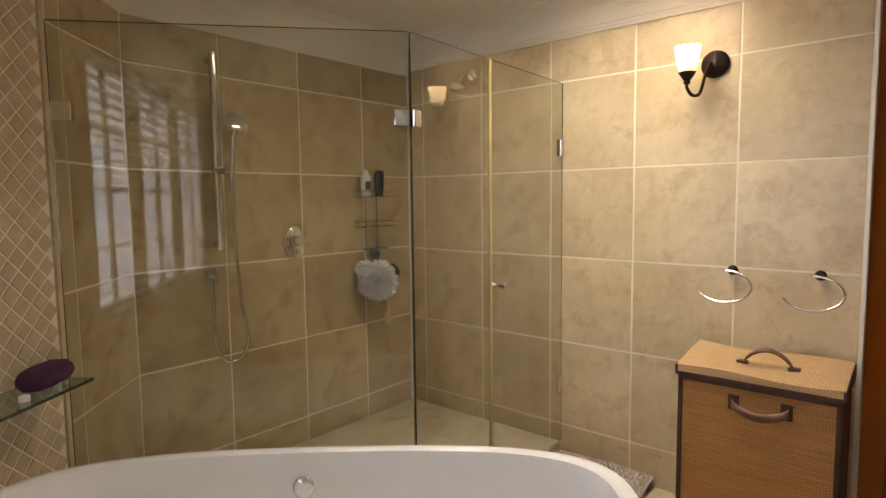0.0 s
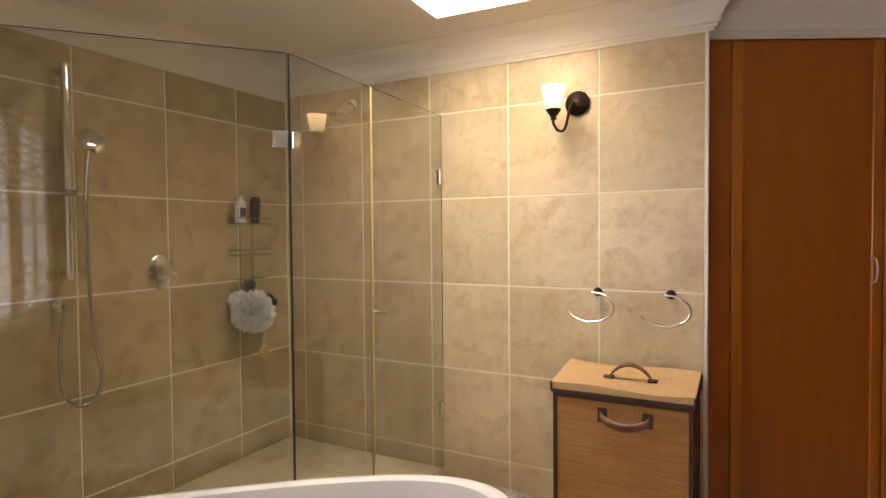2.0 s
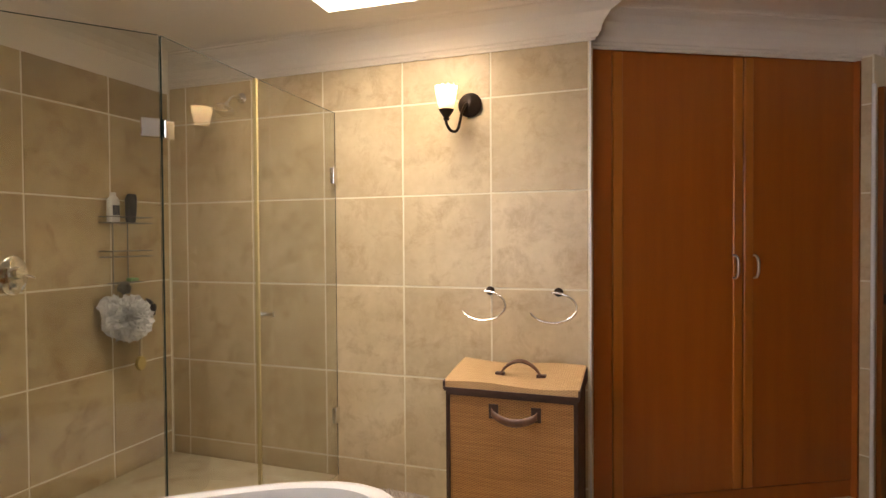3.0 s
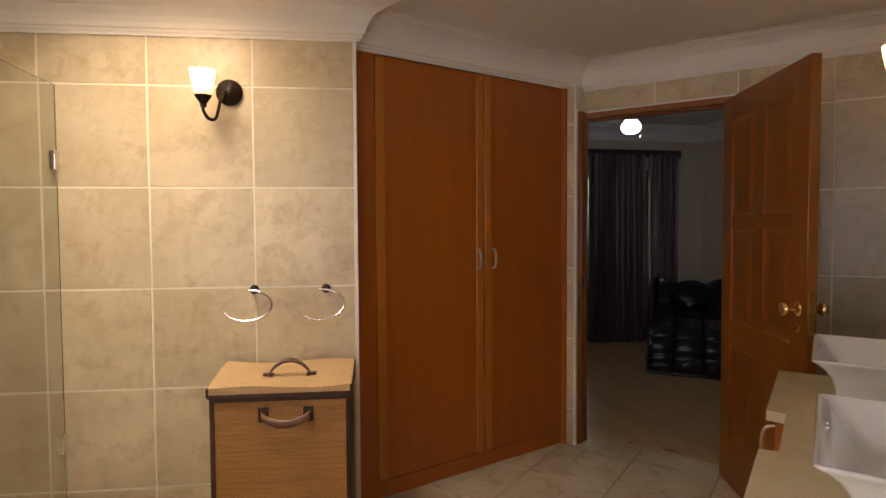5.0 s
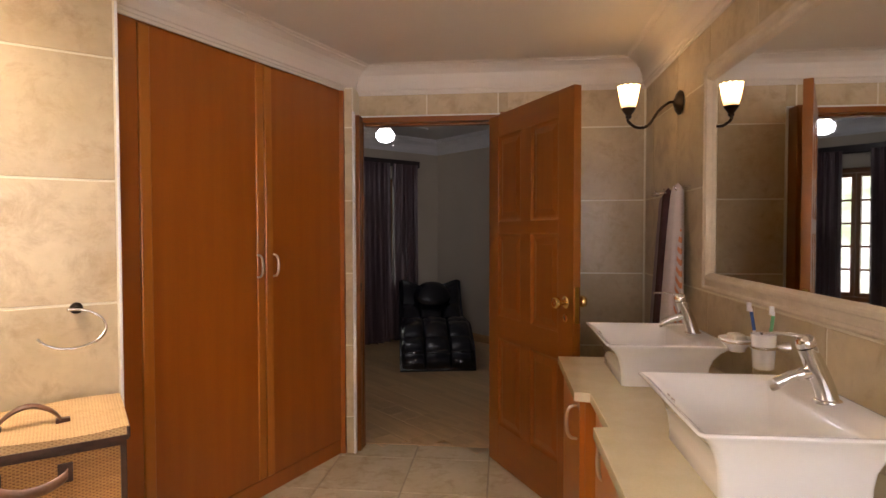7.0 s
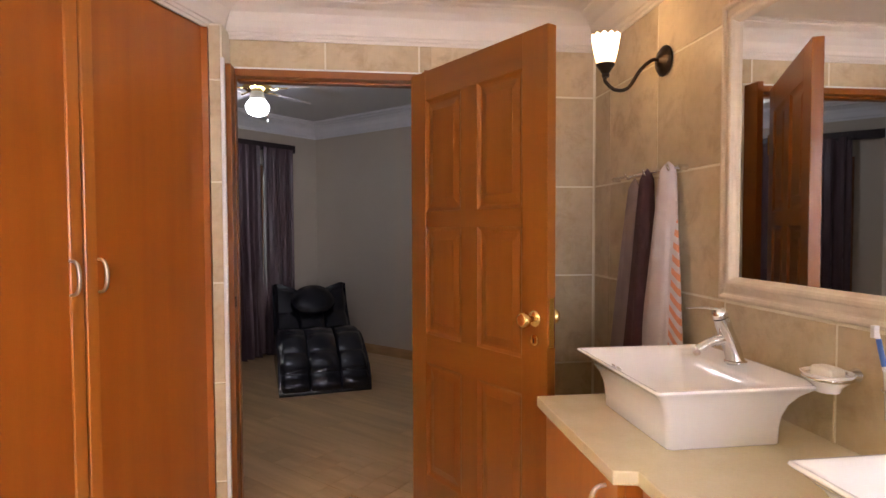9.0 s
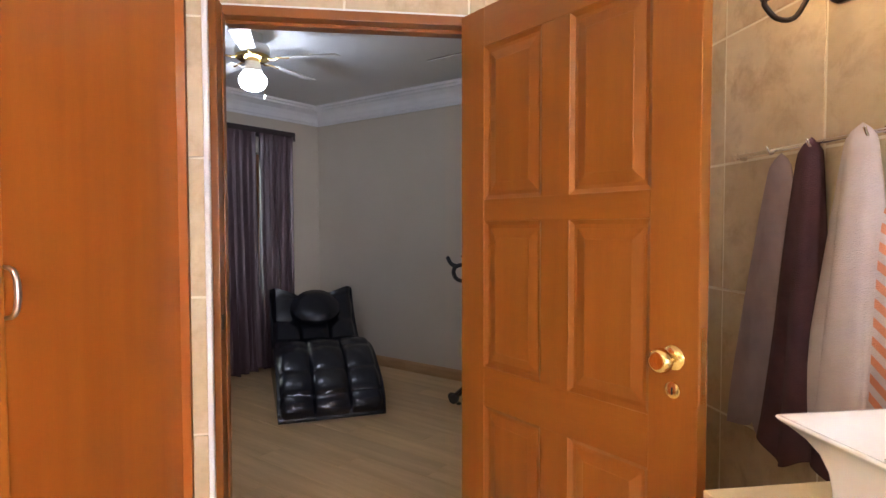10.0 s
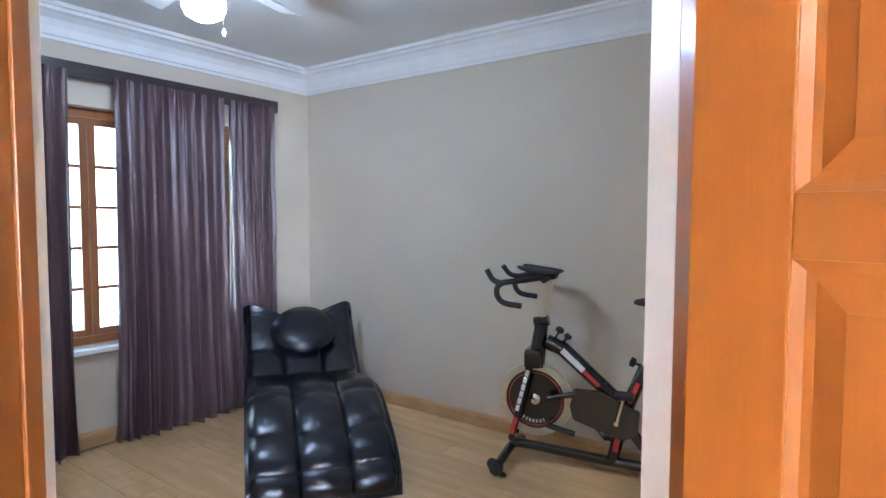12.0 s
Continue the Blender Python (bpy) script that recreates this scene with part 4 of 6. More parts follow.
# wide venetian blind, slats lying flat
blind = thing("venetian_blind", M_W1 @ pose(WIN1[0] - 0.03, 0.032, WIN1[2] + 0.02), "white venetian blind with wide open horizontal slats", "blind")
bw = WIN1[1] - WIN1[0] + 0.06
part("headrail", box(0.0, bw, -0.028, 0.028, 1.385, 1.425, 0.003), WIN_WHITE, blind)
part("bottom_rail", box(0.004, bw - 0.004, -0.025, 0.025, 0.0, 0.018, 0.004), WIN_WHITE, blind)
slat = part("slat", box(0.006, bw - 0.006, -0.025, 0.025, -0.0012, 0.0012), WIN_WHITE, blind)
slat.matrix_basis = pose(0, 0, 0.055, 3)
for i in range(1, 24):
    more = new("slat", slat.data)
    more.parent = blind
    more.matrix_basis = pose(0, 0, 0.055 + i * 0.0555, 3)
for x in (0.25, 0.85, 1.55, 2.15):
    part("cord", tube([(x, 0.026, 0.01), (x, 0.026, 1.39)], 0.0012, 6), WIN_WHITE, blind)
M_W2, _l = wall_frame(BED_C, BED_N)
W2 = (0.62, 2.62, 0.60, 2.03)
casement(M_W2, *W2, 4, 5, WIN_WOOD, PANE, "window_2", "wooden cottage-pane bedroom window", -0.13)
glow_plane("backdrop_garden", M_W2 @ pose(-1.5, -6.0, -0.5), 7.0, 6.0, ((0.45, 0.62, 0.36), (1, 1, 1)), 1.6, "overexposed garden and sky outside the bedroom")
tagged(mesh_ob("window_sill", box(W2[0] - 0.04, W2[1] + 0.04, -0.15, 0.05, W2[2] - 0.03, W2[2], 0.004), BED_WHITE), "white plastered window sill", "sill", kind="structure").matrix_basis = M_W2
lamp = new("window_daylight", bpy.data.lights.new("window_daylight", "AREA"))
lamp.data.shape, lamp.data.size, lamp.data.size_y, lamp.data.energy, lamp.data.color = "RECTANGLE", 1.9, 1.35, 84, (0.92, 0.95, 1.0)
lamp.matrix_world = M_W2 @ pose((W2[0] + W2[1]) / 2, -0.19, (W2[2] + W2[3]) / 2, -90)

# ---- shower fittings ----
M_SH = wall_frame(SHOWER, NICHE)[0]

rail = thing("shower_rail", M_SH @ pose(1.335, 0.008, 0), "chrome slide rail with a hand shower and hose", "hand shower")
part("bar", tube([(0, 0.05, 1.185), (0, 0.05, 2.075)], 0.017, 16), CHROME, rail, smooth=True)
for z in (1.21, 2.045):
    part("bracket", tube([(0, 0.0, z), (0, 0.05, z)], [0.016, 0.014], 16), CHROME, rail, smooth=True)
part("slider", box(-0.03, 0.02, 0.03, 0.07, 1.53, 1.565, 0.008), CHROME, rail)
b = tube(smooth_path([(-0.058, 0.075, 1.50), (-0.063, 0.078, 1.58), (-0.066, 0.085, 1.67), (-0.068, 0.10, 1.735)], 6), [0.012] * 12 + [0.013] * 6 + [0.014], 14)
lathe([(0, -0.012), (0.034, -0.012), (0.053, -0.004), (0.057, 0.006), (0.051, 0.012), (0, 0.014)], 30, bm=b, m=pose(-0.068, 0.115, 1.76, -70))
part("hand_shower", b, CHROME, rail, "round chrome hand shower head", True)
hose = smooth_path([(-0.058, 0.075, 1.50), (-0.060, 0.075, 1.38), (-0.066, 0.07, 1.15), (-0.085, 0.07, 0.92), (-0.108, 0.07, 0.79), (-0.104, 0.07, 0.71), (-0.06, 0.065, 0.655), (0.0, 0.06, 0.66), (0.042, 0.055, 0.73), (0.046, 0.05, 0.88), (0.036, 0.05, 1.0), (0.021, 0.045, 1.068)], 10)
part("hose", tube(hose, 0.0075, 10), mat("hose_metal", (0.45, 0.42, 0.38), (0.6, 0.57, 0.52), 0.25, 0.9, scale=200), rail, "flexible metal shower hose", True)
part("outlet", lathe([(0, 0), (0.026, 0), (0.027, 0.005), (0.016, 0.012), (0.014, 0.045), (0, 0.047)], 24, m=pose(0.021, 0, 1.075, -90)), CHROME, rail, "round chrome wall outlet", True)

mixer = thing("shower_mixer", M_SH @ pose(0.893, 0.008, 1.184), "chrome shower mixer with a lever on an oval plate", "shower mixer")
b = lathe([(0, 0), (0.058, 0), (0.060, 0.004), (0.055, 0.009), (0, 0.010)], 40)
bmesh.ops.transform(b, matrix=pose(0, 0, 0, -90) @ Matrix.Diagonal((1.05, 1.45, 1, 1)), verts=b.verts)
part("plate", b, CHROME, mixer, "polished oval chrome plate", True)
part("knob", lathe([(0, 0), (0.028, 0), (0.030, 0.02), (0.026, 0.05), (0, 0.053)], 28, m=pose(0, 0.008, 0.012, -90)), CHROME, mixer, smooth=True)
part("lever", tube([(0, 0.045, 0.012), (-0.02, 0.055, 0.002), (-0.055, 0.06, -0.012)], [0.009, 0.008, 0.006], 12), CHROME, mixer, smooth=True)
part("diverter", lathe([(0, 0), (0.014, 0), (0.014, 0.03), (0, 0.032)], 20, m=pose(0, 0.008, -0.045, -90)), CHROME, mixer, smooth=True)

WIRE = mat("grey_wire", (0.22, 0.21, 0.19), (0.34, 0.32, 0.29), 0.35, 0.7)
CS = 0.355
caddy = thing("shower_caddy", M_SH @ pose(CS, 0.008, 0), "hanging chrome wire shower caddy with three tiers", "shower caddy")
for x in (-0.045, 0.045):
    part("upright", tube([(x, 0.012, 1.08), (x, 0.012, 1.46)], 0.003, 8), WIRE, caddy)
for k, (z, w, d) in enumerate(((1.425, 0.125, 0.10), (1.25, 0.125, 0.10), (1.115, 0.08, 0.08))):
    b = bmesh.new()
    for zz in ((z, z + 0.03) if k < 2 else (z,)):
        tube([(-w, 0.012, zz), (w, 0.012, zz), (w, d, zz), (-w, d, zz)], 0.0028, 8, bm=b, closed=True)
    for i in range(7):
        x = -w + 2 * w * (i + 0.5) / 7
        tube([(x, 0.012, z), (x, d, z)], 0.0018, 6, bm=b)
    part("basket", b, WIRE, caddy, "wire basket tier")
BZ0 = 1.428
bot = thing("shampoo_bottle", M_SH @ pose(CS + 0.075, 0.06, BZ0), "white shampoo bottle with a dark label on the caddy", "bottle")
part("body", rect_loft([(0.026, 0.016, 0.012, 0, 0, 0), (0.03, 0.02, 0.015, 0.004, 0, 0), (0.03, 0.02, 0.015, 0.10, 0, 0), (0.022, 0.016, 0.012, 0.125, 0, 0), (0.016, 0.014, 0.012, 0.13, 0, 0)], 5), WHITE_PLASTIC, bot, smooth=True)
part("label", box(-0.02, 0.02, 0.0195, 0.021, 0.035, 0.085), mat("dark_label", (0.06, 0.07, 0.10), (0.1, 0.1, 0.12), 0.5), bot, "dark printed label")
part("cap", lathe([(0, 0.13), (0.014, 0.13), (0.014, 0.15), (0, 0.152)], 16), WHITE_PLASTIC, bot, smooth=True)
bot = thing("conditioner_bottle", M_SH @ pose(CS - 0.03, 0.06, BZ0), "dark upside-down conditioner bottle on the caddy", "bottle")
part("body", rect_loft([(0.02, 0.014, 0.01, 0, 0, 0), (0.026, 0.018, 0.014, 0.02, 0, 0), (0.030, 0.018, 0.012, 0.12, -0.003, 0), (0.024, 0.008, 0.006, 0.15, -0.008, 0)], 5), mat("dark_plastic", (0.02, 0.022, 0.028), (0.04, 0.042, 0.05), 0.35), bot, smooth=True)
tagged(mesh_ob("soap_bar", box(-0.055, 0.0, 0.03, 0.065, 0, 0.018, 0.007), mat("green_soap", (0.16, 0.36, 0.14), (0.24, 0.46, 0.2), 0.4)), "pale green soap bar in the caddy", "soap").matrix_basis = M_SH @ pose(CS - 0.01, 0.008, 1.119)


def puff(name, m, r, material, label, n=420):
    """A net bath puff: many short curled ruffles round a centre."""
    b = bmesh.new()
    rnd = random.Random(len(label))
    for i in range(n):
        d = Vector((rnd.gauss(0, 1), rnd.gauss(0, 1), rnd.gauss(0, 1))).normalized()
        c = d * r * rnd.uniform(0.55, 0.92)
        e = d.orthogonal().normalized()
        e = Matrix.Rotation(rnd.uniform(0, 6.28), 3, d) @ e
        g = d.cross(e)
        w, hgt = r * rnd.uniform(0.16, 0.3), r * rnd.uniform(0.12, 0.24)
        row = []
        for k in range(5):
            t = k / 4 - 0.5
            p = c + e * t * 2 * w + g * math.sin(t * 6 + i) * w * 0.5
            row.append((b.verts.new(p - d * hgt * 0.4), b.verts.new(p + d * hgt * (0.7 + 0.3 * math.sin(k * 2.1 + i)))))
        for p, q in zip(row, row[1:]):
            b.faces.new((p[0], q[0], q[1], p[1]))
    lathe([(0, -0.6 * r), (0.45 * r, -0.4 * r), (0.6 * r, 0), (0.45 * r, 0.4 * r), (0, 0.6 * r)], 16, bm=b)
    ob = tagged(mesh_ob(name, b, material), label, "bath puff")
    ob.matrix_basis = m
    return ob


PUFF_W = mat("white_net", (0.86, 0.85, 0.83), (0.93, 0.92, 0.90), 0.8, scale=40)
puff("bath_puff", M_SH @ pose(CS + 0.035, 0.10, 0.935), 0.118, PUFF_W, "large fluffy white net bath puff hanging from the caddy")
puff("bath_puff", M_SH @ pose(CS + 0.11, 0.075, 1.0), 0.06, PUFF_W, "small white net bath puff hanging from the caddy", 260)
puff("bath_puff", M_SH @ pose(CS - 0.105, 0.065, 0.965), 0.055, mat("dark_net", (0.035, 0.033, 0.04), (0.07, 0.068, 0.075), 0.8), "small dark grey bath puff hanging from the caddy", 260)
puff("bath_puff", M_SH @ pose(CS + 0.005, 0.045, 1.085), 0.035, mat("grey_net", (0.16, 0.15, 0.14), (0.26, 0.25, 0.24), 0.8), "small grey bath puff tucked under the caddy", 160)
brush = thing("back_brush", M_SH @ pose(CS - 0.03, 0.11, -0.11), "wooden bath brush with a pale handle hanging bristles out", "brush")
part("handle", tube(smooth_path([(0, 0, 0.98), (0, 0.004, 0.90), (0, 0, 0.84)], 5), [0.006] * 5 + [0.008] * 5 + [0.012], 10), mat("pale_wood", (0.55, 0.44, 0.28), (0.66, 0.55, 0.38), 0.5), brush, smooth=True)
b = lathe([(0, -0.01), (0.026, -0.01), (0.030, 0), (0.026, 0.012), (0, 0.014)], 24)
bmesh.ops.transform(b, matrix=pose(0, 0.0, 0.80, -90) @ Matrix.Diagonal((1, 1.35, 1, 1)), verts=b.verts)
part("head", b, mat("yellow_bristle", (0.52, 0.38, 0.10), (0.66, 0.5, 0.18), 0.7, scale=90, bump=0.6, bscale=300), brush, "yellow bristle head", True)

rose = thing("overhead_shower", S_AX @ pose(1.865, 0.008, 2.11), "chrome overhead shower rose on a wall arm", "shower head")
part("flange", lathe([(0, 0), (0.03, 0), (0.03, 0.005), (0.012, 0.014), (0, 0.015)], 24, m=pose(0, 0, 0, -90)), CHROME, rose, smooth=True)
part("arm", tube(smooth_path([(0, 0.0, 0), (0, 0.05, 0.0), (0, 0.09, -0.02), (0.0, 0.115, -0.05)], 6), 0.009, 12), CHROME, rose, smooth=True)
part("rose", lathe([(0, 0.02), (0.012, 0.02), (0.016, 0.0), (0.05, -0.025), (0.054, -0.036), (0.05, -0.04), (0, -0.042)], 32, m=pose(0, 0.125, -0.065, 28)), CHROME, rose, "round chrome spray face", True)

# shower floor, a little above the room
tagged(mesh_ob("shower_floor", prism([(-0.95, 2.455), (0.19, 2.44), (0.575, 2.78), (1.07, 3.25), (0.374, 4.08), (-0.905, 2.995)], 0.0, 0.10, bev=0.004), FLOOR_TILE), "beige tiled shower floor", "shower floor", kind="structure")

# diamond mosaic on the west wall
b = bmesh.new()
d0, e0 = 0.0365, 0.0325
nx, nz = int((LEN_WEST - 0.05) / d0), int(2.14 / d0)
for i in range(nx):
    for k in range(nz):
        if (i + k) % 2:
            continue
        cx, cz = 0.042 + d0 * (i + 0.5), 0.02 + d0 * (k + 0.5)
        o = [b.verts.new((cx + dx * e0, 0.001, cz + dz * e0)) for dx, dz in ((1, 0), (0, 1), (-1, 0), (0, -1))]
        y = 0.003 + random.uniform(-0.0006, 0.0006)
        h = [b.verts.new((cx + dx * (e0 - 0.002), y + random.uniform(-0.0004, 0.0004), cz + dz * (e0 - 0.002))) for dx, dz in ((1, 0), (0, 1), (-1, 0), (0, -1))]
        b.faces.new(h)
        for q in range(4):
            b.faces.new((o[q], o[(q + 1) % 4], h[(q + 1) % 4], h[q]))
mos = part("mosaic", b, MOSAIC, wall_west)
mos["kind"] = "stuff"
M_WE = wall_frame(MOSAIC_A, MOSAIC_END)[0]
part("mosaic_edge", box(0.014, 0.032, 0.0, 0.012, 0.0, CORNICE_Z - 0.03, 0.002), MOSAIC, wall_west)

shelf = thing("glass_shelf", M_WE @ pose(0.112, 0.007, 0.86), "clear glass bathroom shelf fixed to the mosaic wall", "shelf")
part("pane", box(0, 0.55, 0, 0.165, -0.008, 0, 0.001), glass_mat("green_glass", (0.7, 0.85, 0.78)), shelf)
part("front_edge", box(0, 0.55, 0.165, 0.1675, -0.008, 0.0), EDGE_GLASS, shelf)

def sponge(u, v):
    a, c = 2 * math.pi * v, u * math.pi
    r = 0.045 * math.sin(c) ** 0.45 if 0 < u < 1 else 0.0
    r *= 1 + 0.10 * noise.noise(Vector((u * 9, math.cos(a) * 2, math.sin(a) * 2)))
    return Vector((-0.085 * math.cos(c), r * math.cos(a), 0.038 + 0.85 * r * math.sin(a)))


tagged(mesh_ob("bath_sponge", grid_mesh(24, 24, sponge, close_v=True), mat("purple_towelling", (0.05, 0.012, 0.035), (0.10, 0.03, 0.07), 0.95, scale=60, bump=0.8, bscale=260), smooth=True), "dark purple towelling bath sponge on the glass shelf", "sponge").matrix_basis = M_WE @ pose(0.212, 0.10, 0.861)
tagged(mesh_ob("soap_bar", box(-0.05, 0.05, -0.03, 0.03, 0, 0.028, 0.012, seg=3), mat("orange_soap", (0.5, 0.14, 0.04), (0.6, 0.2, 0.07), 0.35)), "orange soap bar on the glass shelf", "soap").matrix_basis = M_WE @ pose(0.442, 0.10, 0.861, 0, 0, 12)
tagged(mesh_ob("soap_dish", lathe([(0, 0), (0.04, 0), (0.05, 0.012), (0.046, 0.014), (0.036, 0.005), (0, 0.004)], 24), WHITE_PLASTIC, smooth=True), "small white dish on the glass shelf", "dish").matrix_basis = M_WE @ pose(0.592, 0.09, 0.861)
tagged(mesh_ob("bottle_cap", lathe([(0, 0), (0.014, 0), (0.014, 0.014), (0.012, 0.016), (0, 0.016)], 20), WHITE_PLASTIC, smooth=True), "small white cap on the glass shelf", "cap").matrix_basis = M_WE @ pose(0.327, 0.13, 0.861)

# bath mat, short tufts, rumpled against the wall
def rumple(x, y):
    return 0.045 * math.exp(-(y / 0.13) ** 2) + 0.006 * (1 + math.sin(9 * x + 4 * y))


b = grid_mesh(24, 16, lambda u, v: Vector((0.8 * u, 0.5 * v, 0.006 + rumple(0.8 * u, 0.5 * v))))
rnd = random.Random(3)
for i in range(74):
    for k in range(46):
        x, y = 0.01 + i * 0.0108 + rnd.uniform(-0.003, 0.003), 0.01 + k * 0.0108 + rnd.uniform(-0.003, 0.003)
        h, r = rnd.uniform(0.012, 0.022), 0.0062
        dx, dy = rnd.uniform(-0.006, 0.006), rnd.uniform(-0.006, 0.006)
        base = [b.verts.new((x + r * math.cos(q * 2.09), y + r * math.sin(q * 2.09), 0.004 + rumple(x, y))) for q in range(3)]
        top = b.verts.new((x + dx, y + dy, h + rumple(x, y)))
        for q in range(3):
            b.faces.new((base[q], base[(q + 1) % 3], top))
box(0, 0.8, 0, 0.5, 0, 0.006, bm=b)
mat_ob = tagged(mesh_ob("bath_mat", b, mat("taupe_tufts", (0.38, 0.32, 0.26), (0.56, 0.49, 0.42), 0.95, scale=30)), "shaggy taupe bath mat on the floor by the shower", "bath mat")
mat_ob.matrix_basis = S_AX @ pose(0.78, 0.010, 0.0)

# ---- vanity wall: towels, hooks, soap dish, tumbler ----
hooks = thing("towel_hook_rail", pose(2.60, 0.007, 1.555), "chrome towel hook rail on the tiled wall", "hook rail")
part("bar", tube([(0.0, 0.03, 0), (0.56, 0.03, 0)], 0.006, 12), CHROME, hooks, smooth=True)
for x in (0.01, 0.55):
    part("mount", tube([(x, 0, 0), (x, 0.03, 0)], [0.012, 0.009], 14), CHROME, hooks, smooth=True)
for x in (0.035, 0.215, 0.37):
    part("hook", tube(smooth_path([(x, 0.03, 0), (x, 0.05, -0.012), (x, 0.062, 0.01)], 5), 0.004, 8), CHROME, hooks, smooth=True)


def towel(x, w0, w1, z1, length, depth, material, label, lean, seed):
    rnd = random.Random(seed)
    ph = [rnd.uniform(0, 6.28) for _ in range(4)]

    def f(u, v):
        g = u ** 0.75
        w = w0 + (w1 - w0) * g
        a = 2 * math.pi * v
        fold = 1 + 0.22 * g * math.sin(4 * a + ph[0]) + 0.12 * g * math.sin(7 * a + ph[1] + 3 * u)
        cap = min(1.0, (u / 0.05) ** 0.5) if u < 0.05 else 1.0
        drop = 0.025 * math.sin(3 * a + ph[2]) * max(0, u - 0.9) / 0.1
        return Vector((lean * u + w * 0.5 * math.cos(a) * fold * cap, 0.008 + depth * (0.55 + 0.45 * math.sin(a) * fold * cap) * (0.55 + 0.45 * g), -length * u + drop))
    b = grid_mesh(44, 64, f, close_v=True)
    ob = tagged(mesh_ob("towel", b, material, smooth=True), label, "towel", "hanging towels")
    ob.matrix_basis = pose(x, 0.006, z1)
    return ob


def towel_mat(name, c1, c2, stripes=False):
    m = mat(name, c1, c2, 0.95, scale=12, bump=0.5, bscale=320)
    if stripes:
        n, l = m.node_tree.nodes, m.node_tree.links
        tc, mp, wv, mx, sx, mr = n.new("ShaderNodeTexCoord"), n.new("ShaderNodeMapping"), n.new("ShaderNodeTexWave"), n.new("ShaderNodeMix"), n.new("ShaderNodeSeparateXYZ"), n.new("ShaderNodeMath")
        mp.inputs["Rotation"].default_value = (0, radians(38), 0)
        wv.bands_direction = "Z"
        wv.inputs["Scale"].default_value = 9.0
        l.new(tc.outputs["Object"], mp.inputs["Vector"])
        l.new(mp.outputs[0], wv.inputs["Vector"])
        l.new(tc.outputs["Object"], sx.inputs[0])
        mr.operation = "LESS_THAN"
        mr.inputs[1].default_value = -0.075
        l.new(sx.outputs["X"], mr.inputs[0])
        th = n.new("ShaderNodeMath")
        th.operation = "GREATER_THAN"
        th.inputs[1].default_value = 0.5
        l.new(wv.outputs["Fac"], th.inputs[0])
        an = n.new("ShaderNodeMath")
        an.operation = "MULTIPLY"
        l.new(th.outputs[0], an.inputs[0])
        l.new(mr.outputs[0], an.inputs[1])
        mx.data_type = "RGBA"
        hs = next(q for q in n if q.bl_idname == "ShaderNodeHueSaturation")
        l.new(an.outputs[0], mx.inputs["Factor"])
        l.new(hs.outputs[0], mx.inputs["A"])
        mx.inputs["B"].default_value = (0.62, 0.25, 0.13, 1)
        l.new(mx.outputs["Result"], n["Principled BSDF"].inputs["Base Color"])
    return m


towel(2.955, 0.06, 0.30, 1.545, 0.85, 0.06, towel_mat("grey_lilac_towel", (0.30, 0.24, 0.25), (0.40, 0.33, 0.34)), "faded grey-lilac bath towel hanging from a hook", 0.02, 1)
towel(2.83, 0.06, 0.215, 1.572, 0.90, 0.09, towel_mat("plum_towel", (0.055, 0.022, 0.028), (0.10, 0.042, 0.05), False), "dark plum bath towel hanging from a hook", 0.02, 2)
towel(2.665, 0.06, 0.26, 1.582, 0.80, 0.10, towel_mat("pale_striped_towel", (0.52, 0.45, 0.43), (0.64, 0.57, 0.55), True), "pale towel with orange diagonal stripes hanging from a hook", 0.0, 3)

dish = thing("soap_dish", pose(1.885, 0.007, 0.985), "white ceramic soap dish in a chrome wall ring", "soap dish")
part("holder", tube([(0.05 * math.cos(a * 0.2618), 0.075 + 0.05 * math.sin(a * 0.2618), 0.01) for a in range(24)], 0.005, 8, closed=True), CHROME, dish, smooth=True)
part("arm", tube([(0, 0, 0.01), (0, 0.03, 0.01)], [0.018, 0.006], 14), CHROME, dish, smooth=True)
part("bowl", lathe([(0, -0.025), (0.025, -0.025), (0.03, -0.012), (0.048, 0.004), (0.056, 0.02), (0.053, 0.021), (0.042, 0.008), (0, 0.0)], 32, m=pose(0, 0.075, 0)), CERAMIC, dish, smooth=True)
part("soap", box(-0.032, 0.032, 0.053, 0.097, 0.004, 0.034, 0.012, seg=3), mat("cream_soap", (0.72, 0.68, 0.58), (0.8, 0.76, 0.66), 0.4), dish, "cream soap bar")
cup = thing("toothbrush_holder", pose(1.70, 0.007, 0.99), "white ceramic tumbler in a chrome wall ring", "tumbler")
part("arm", tube([(0, 0, 0.02), (0, 0.035, 0.02)], [0.018, 0.006], 14), CHROME, cup, smooth=True)
part("ring", tube([(0.034 * math.cos(a * 0.2618), 0.07 + 0.034 * math.sin(a * 0.2618), 0.02) for a in range(24)], 0.0045, 8, closed=True), CHROME, cup, smooth=True)
part("tumbler", lathe([(0, -0.045), (0.026, -0.045), (0.030, -0.04), (0.034, 0.05), (0.0355, 0.06), (0.033, 0.06), (0.028, -0.036), (0, -0.038)], 32, m=pose(0, 0.07, 0)), CERAMIC, cup, smooth=True)
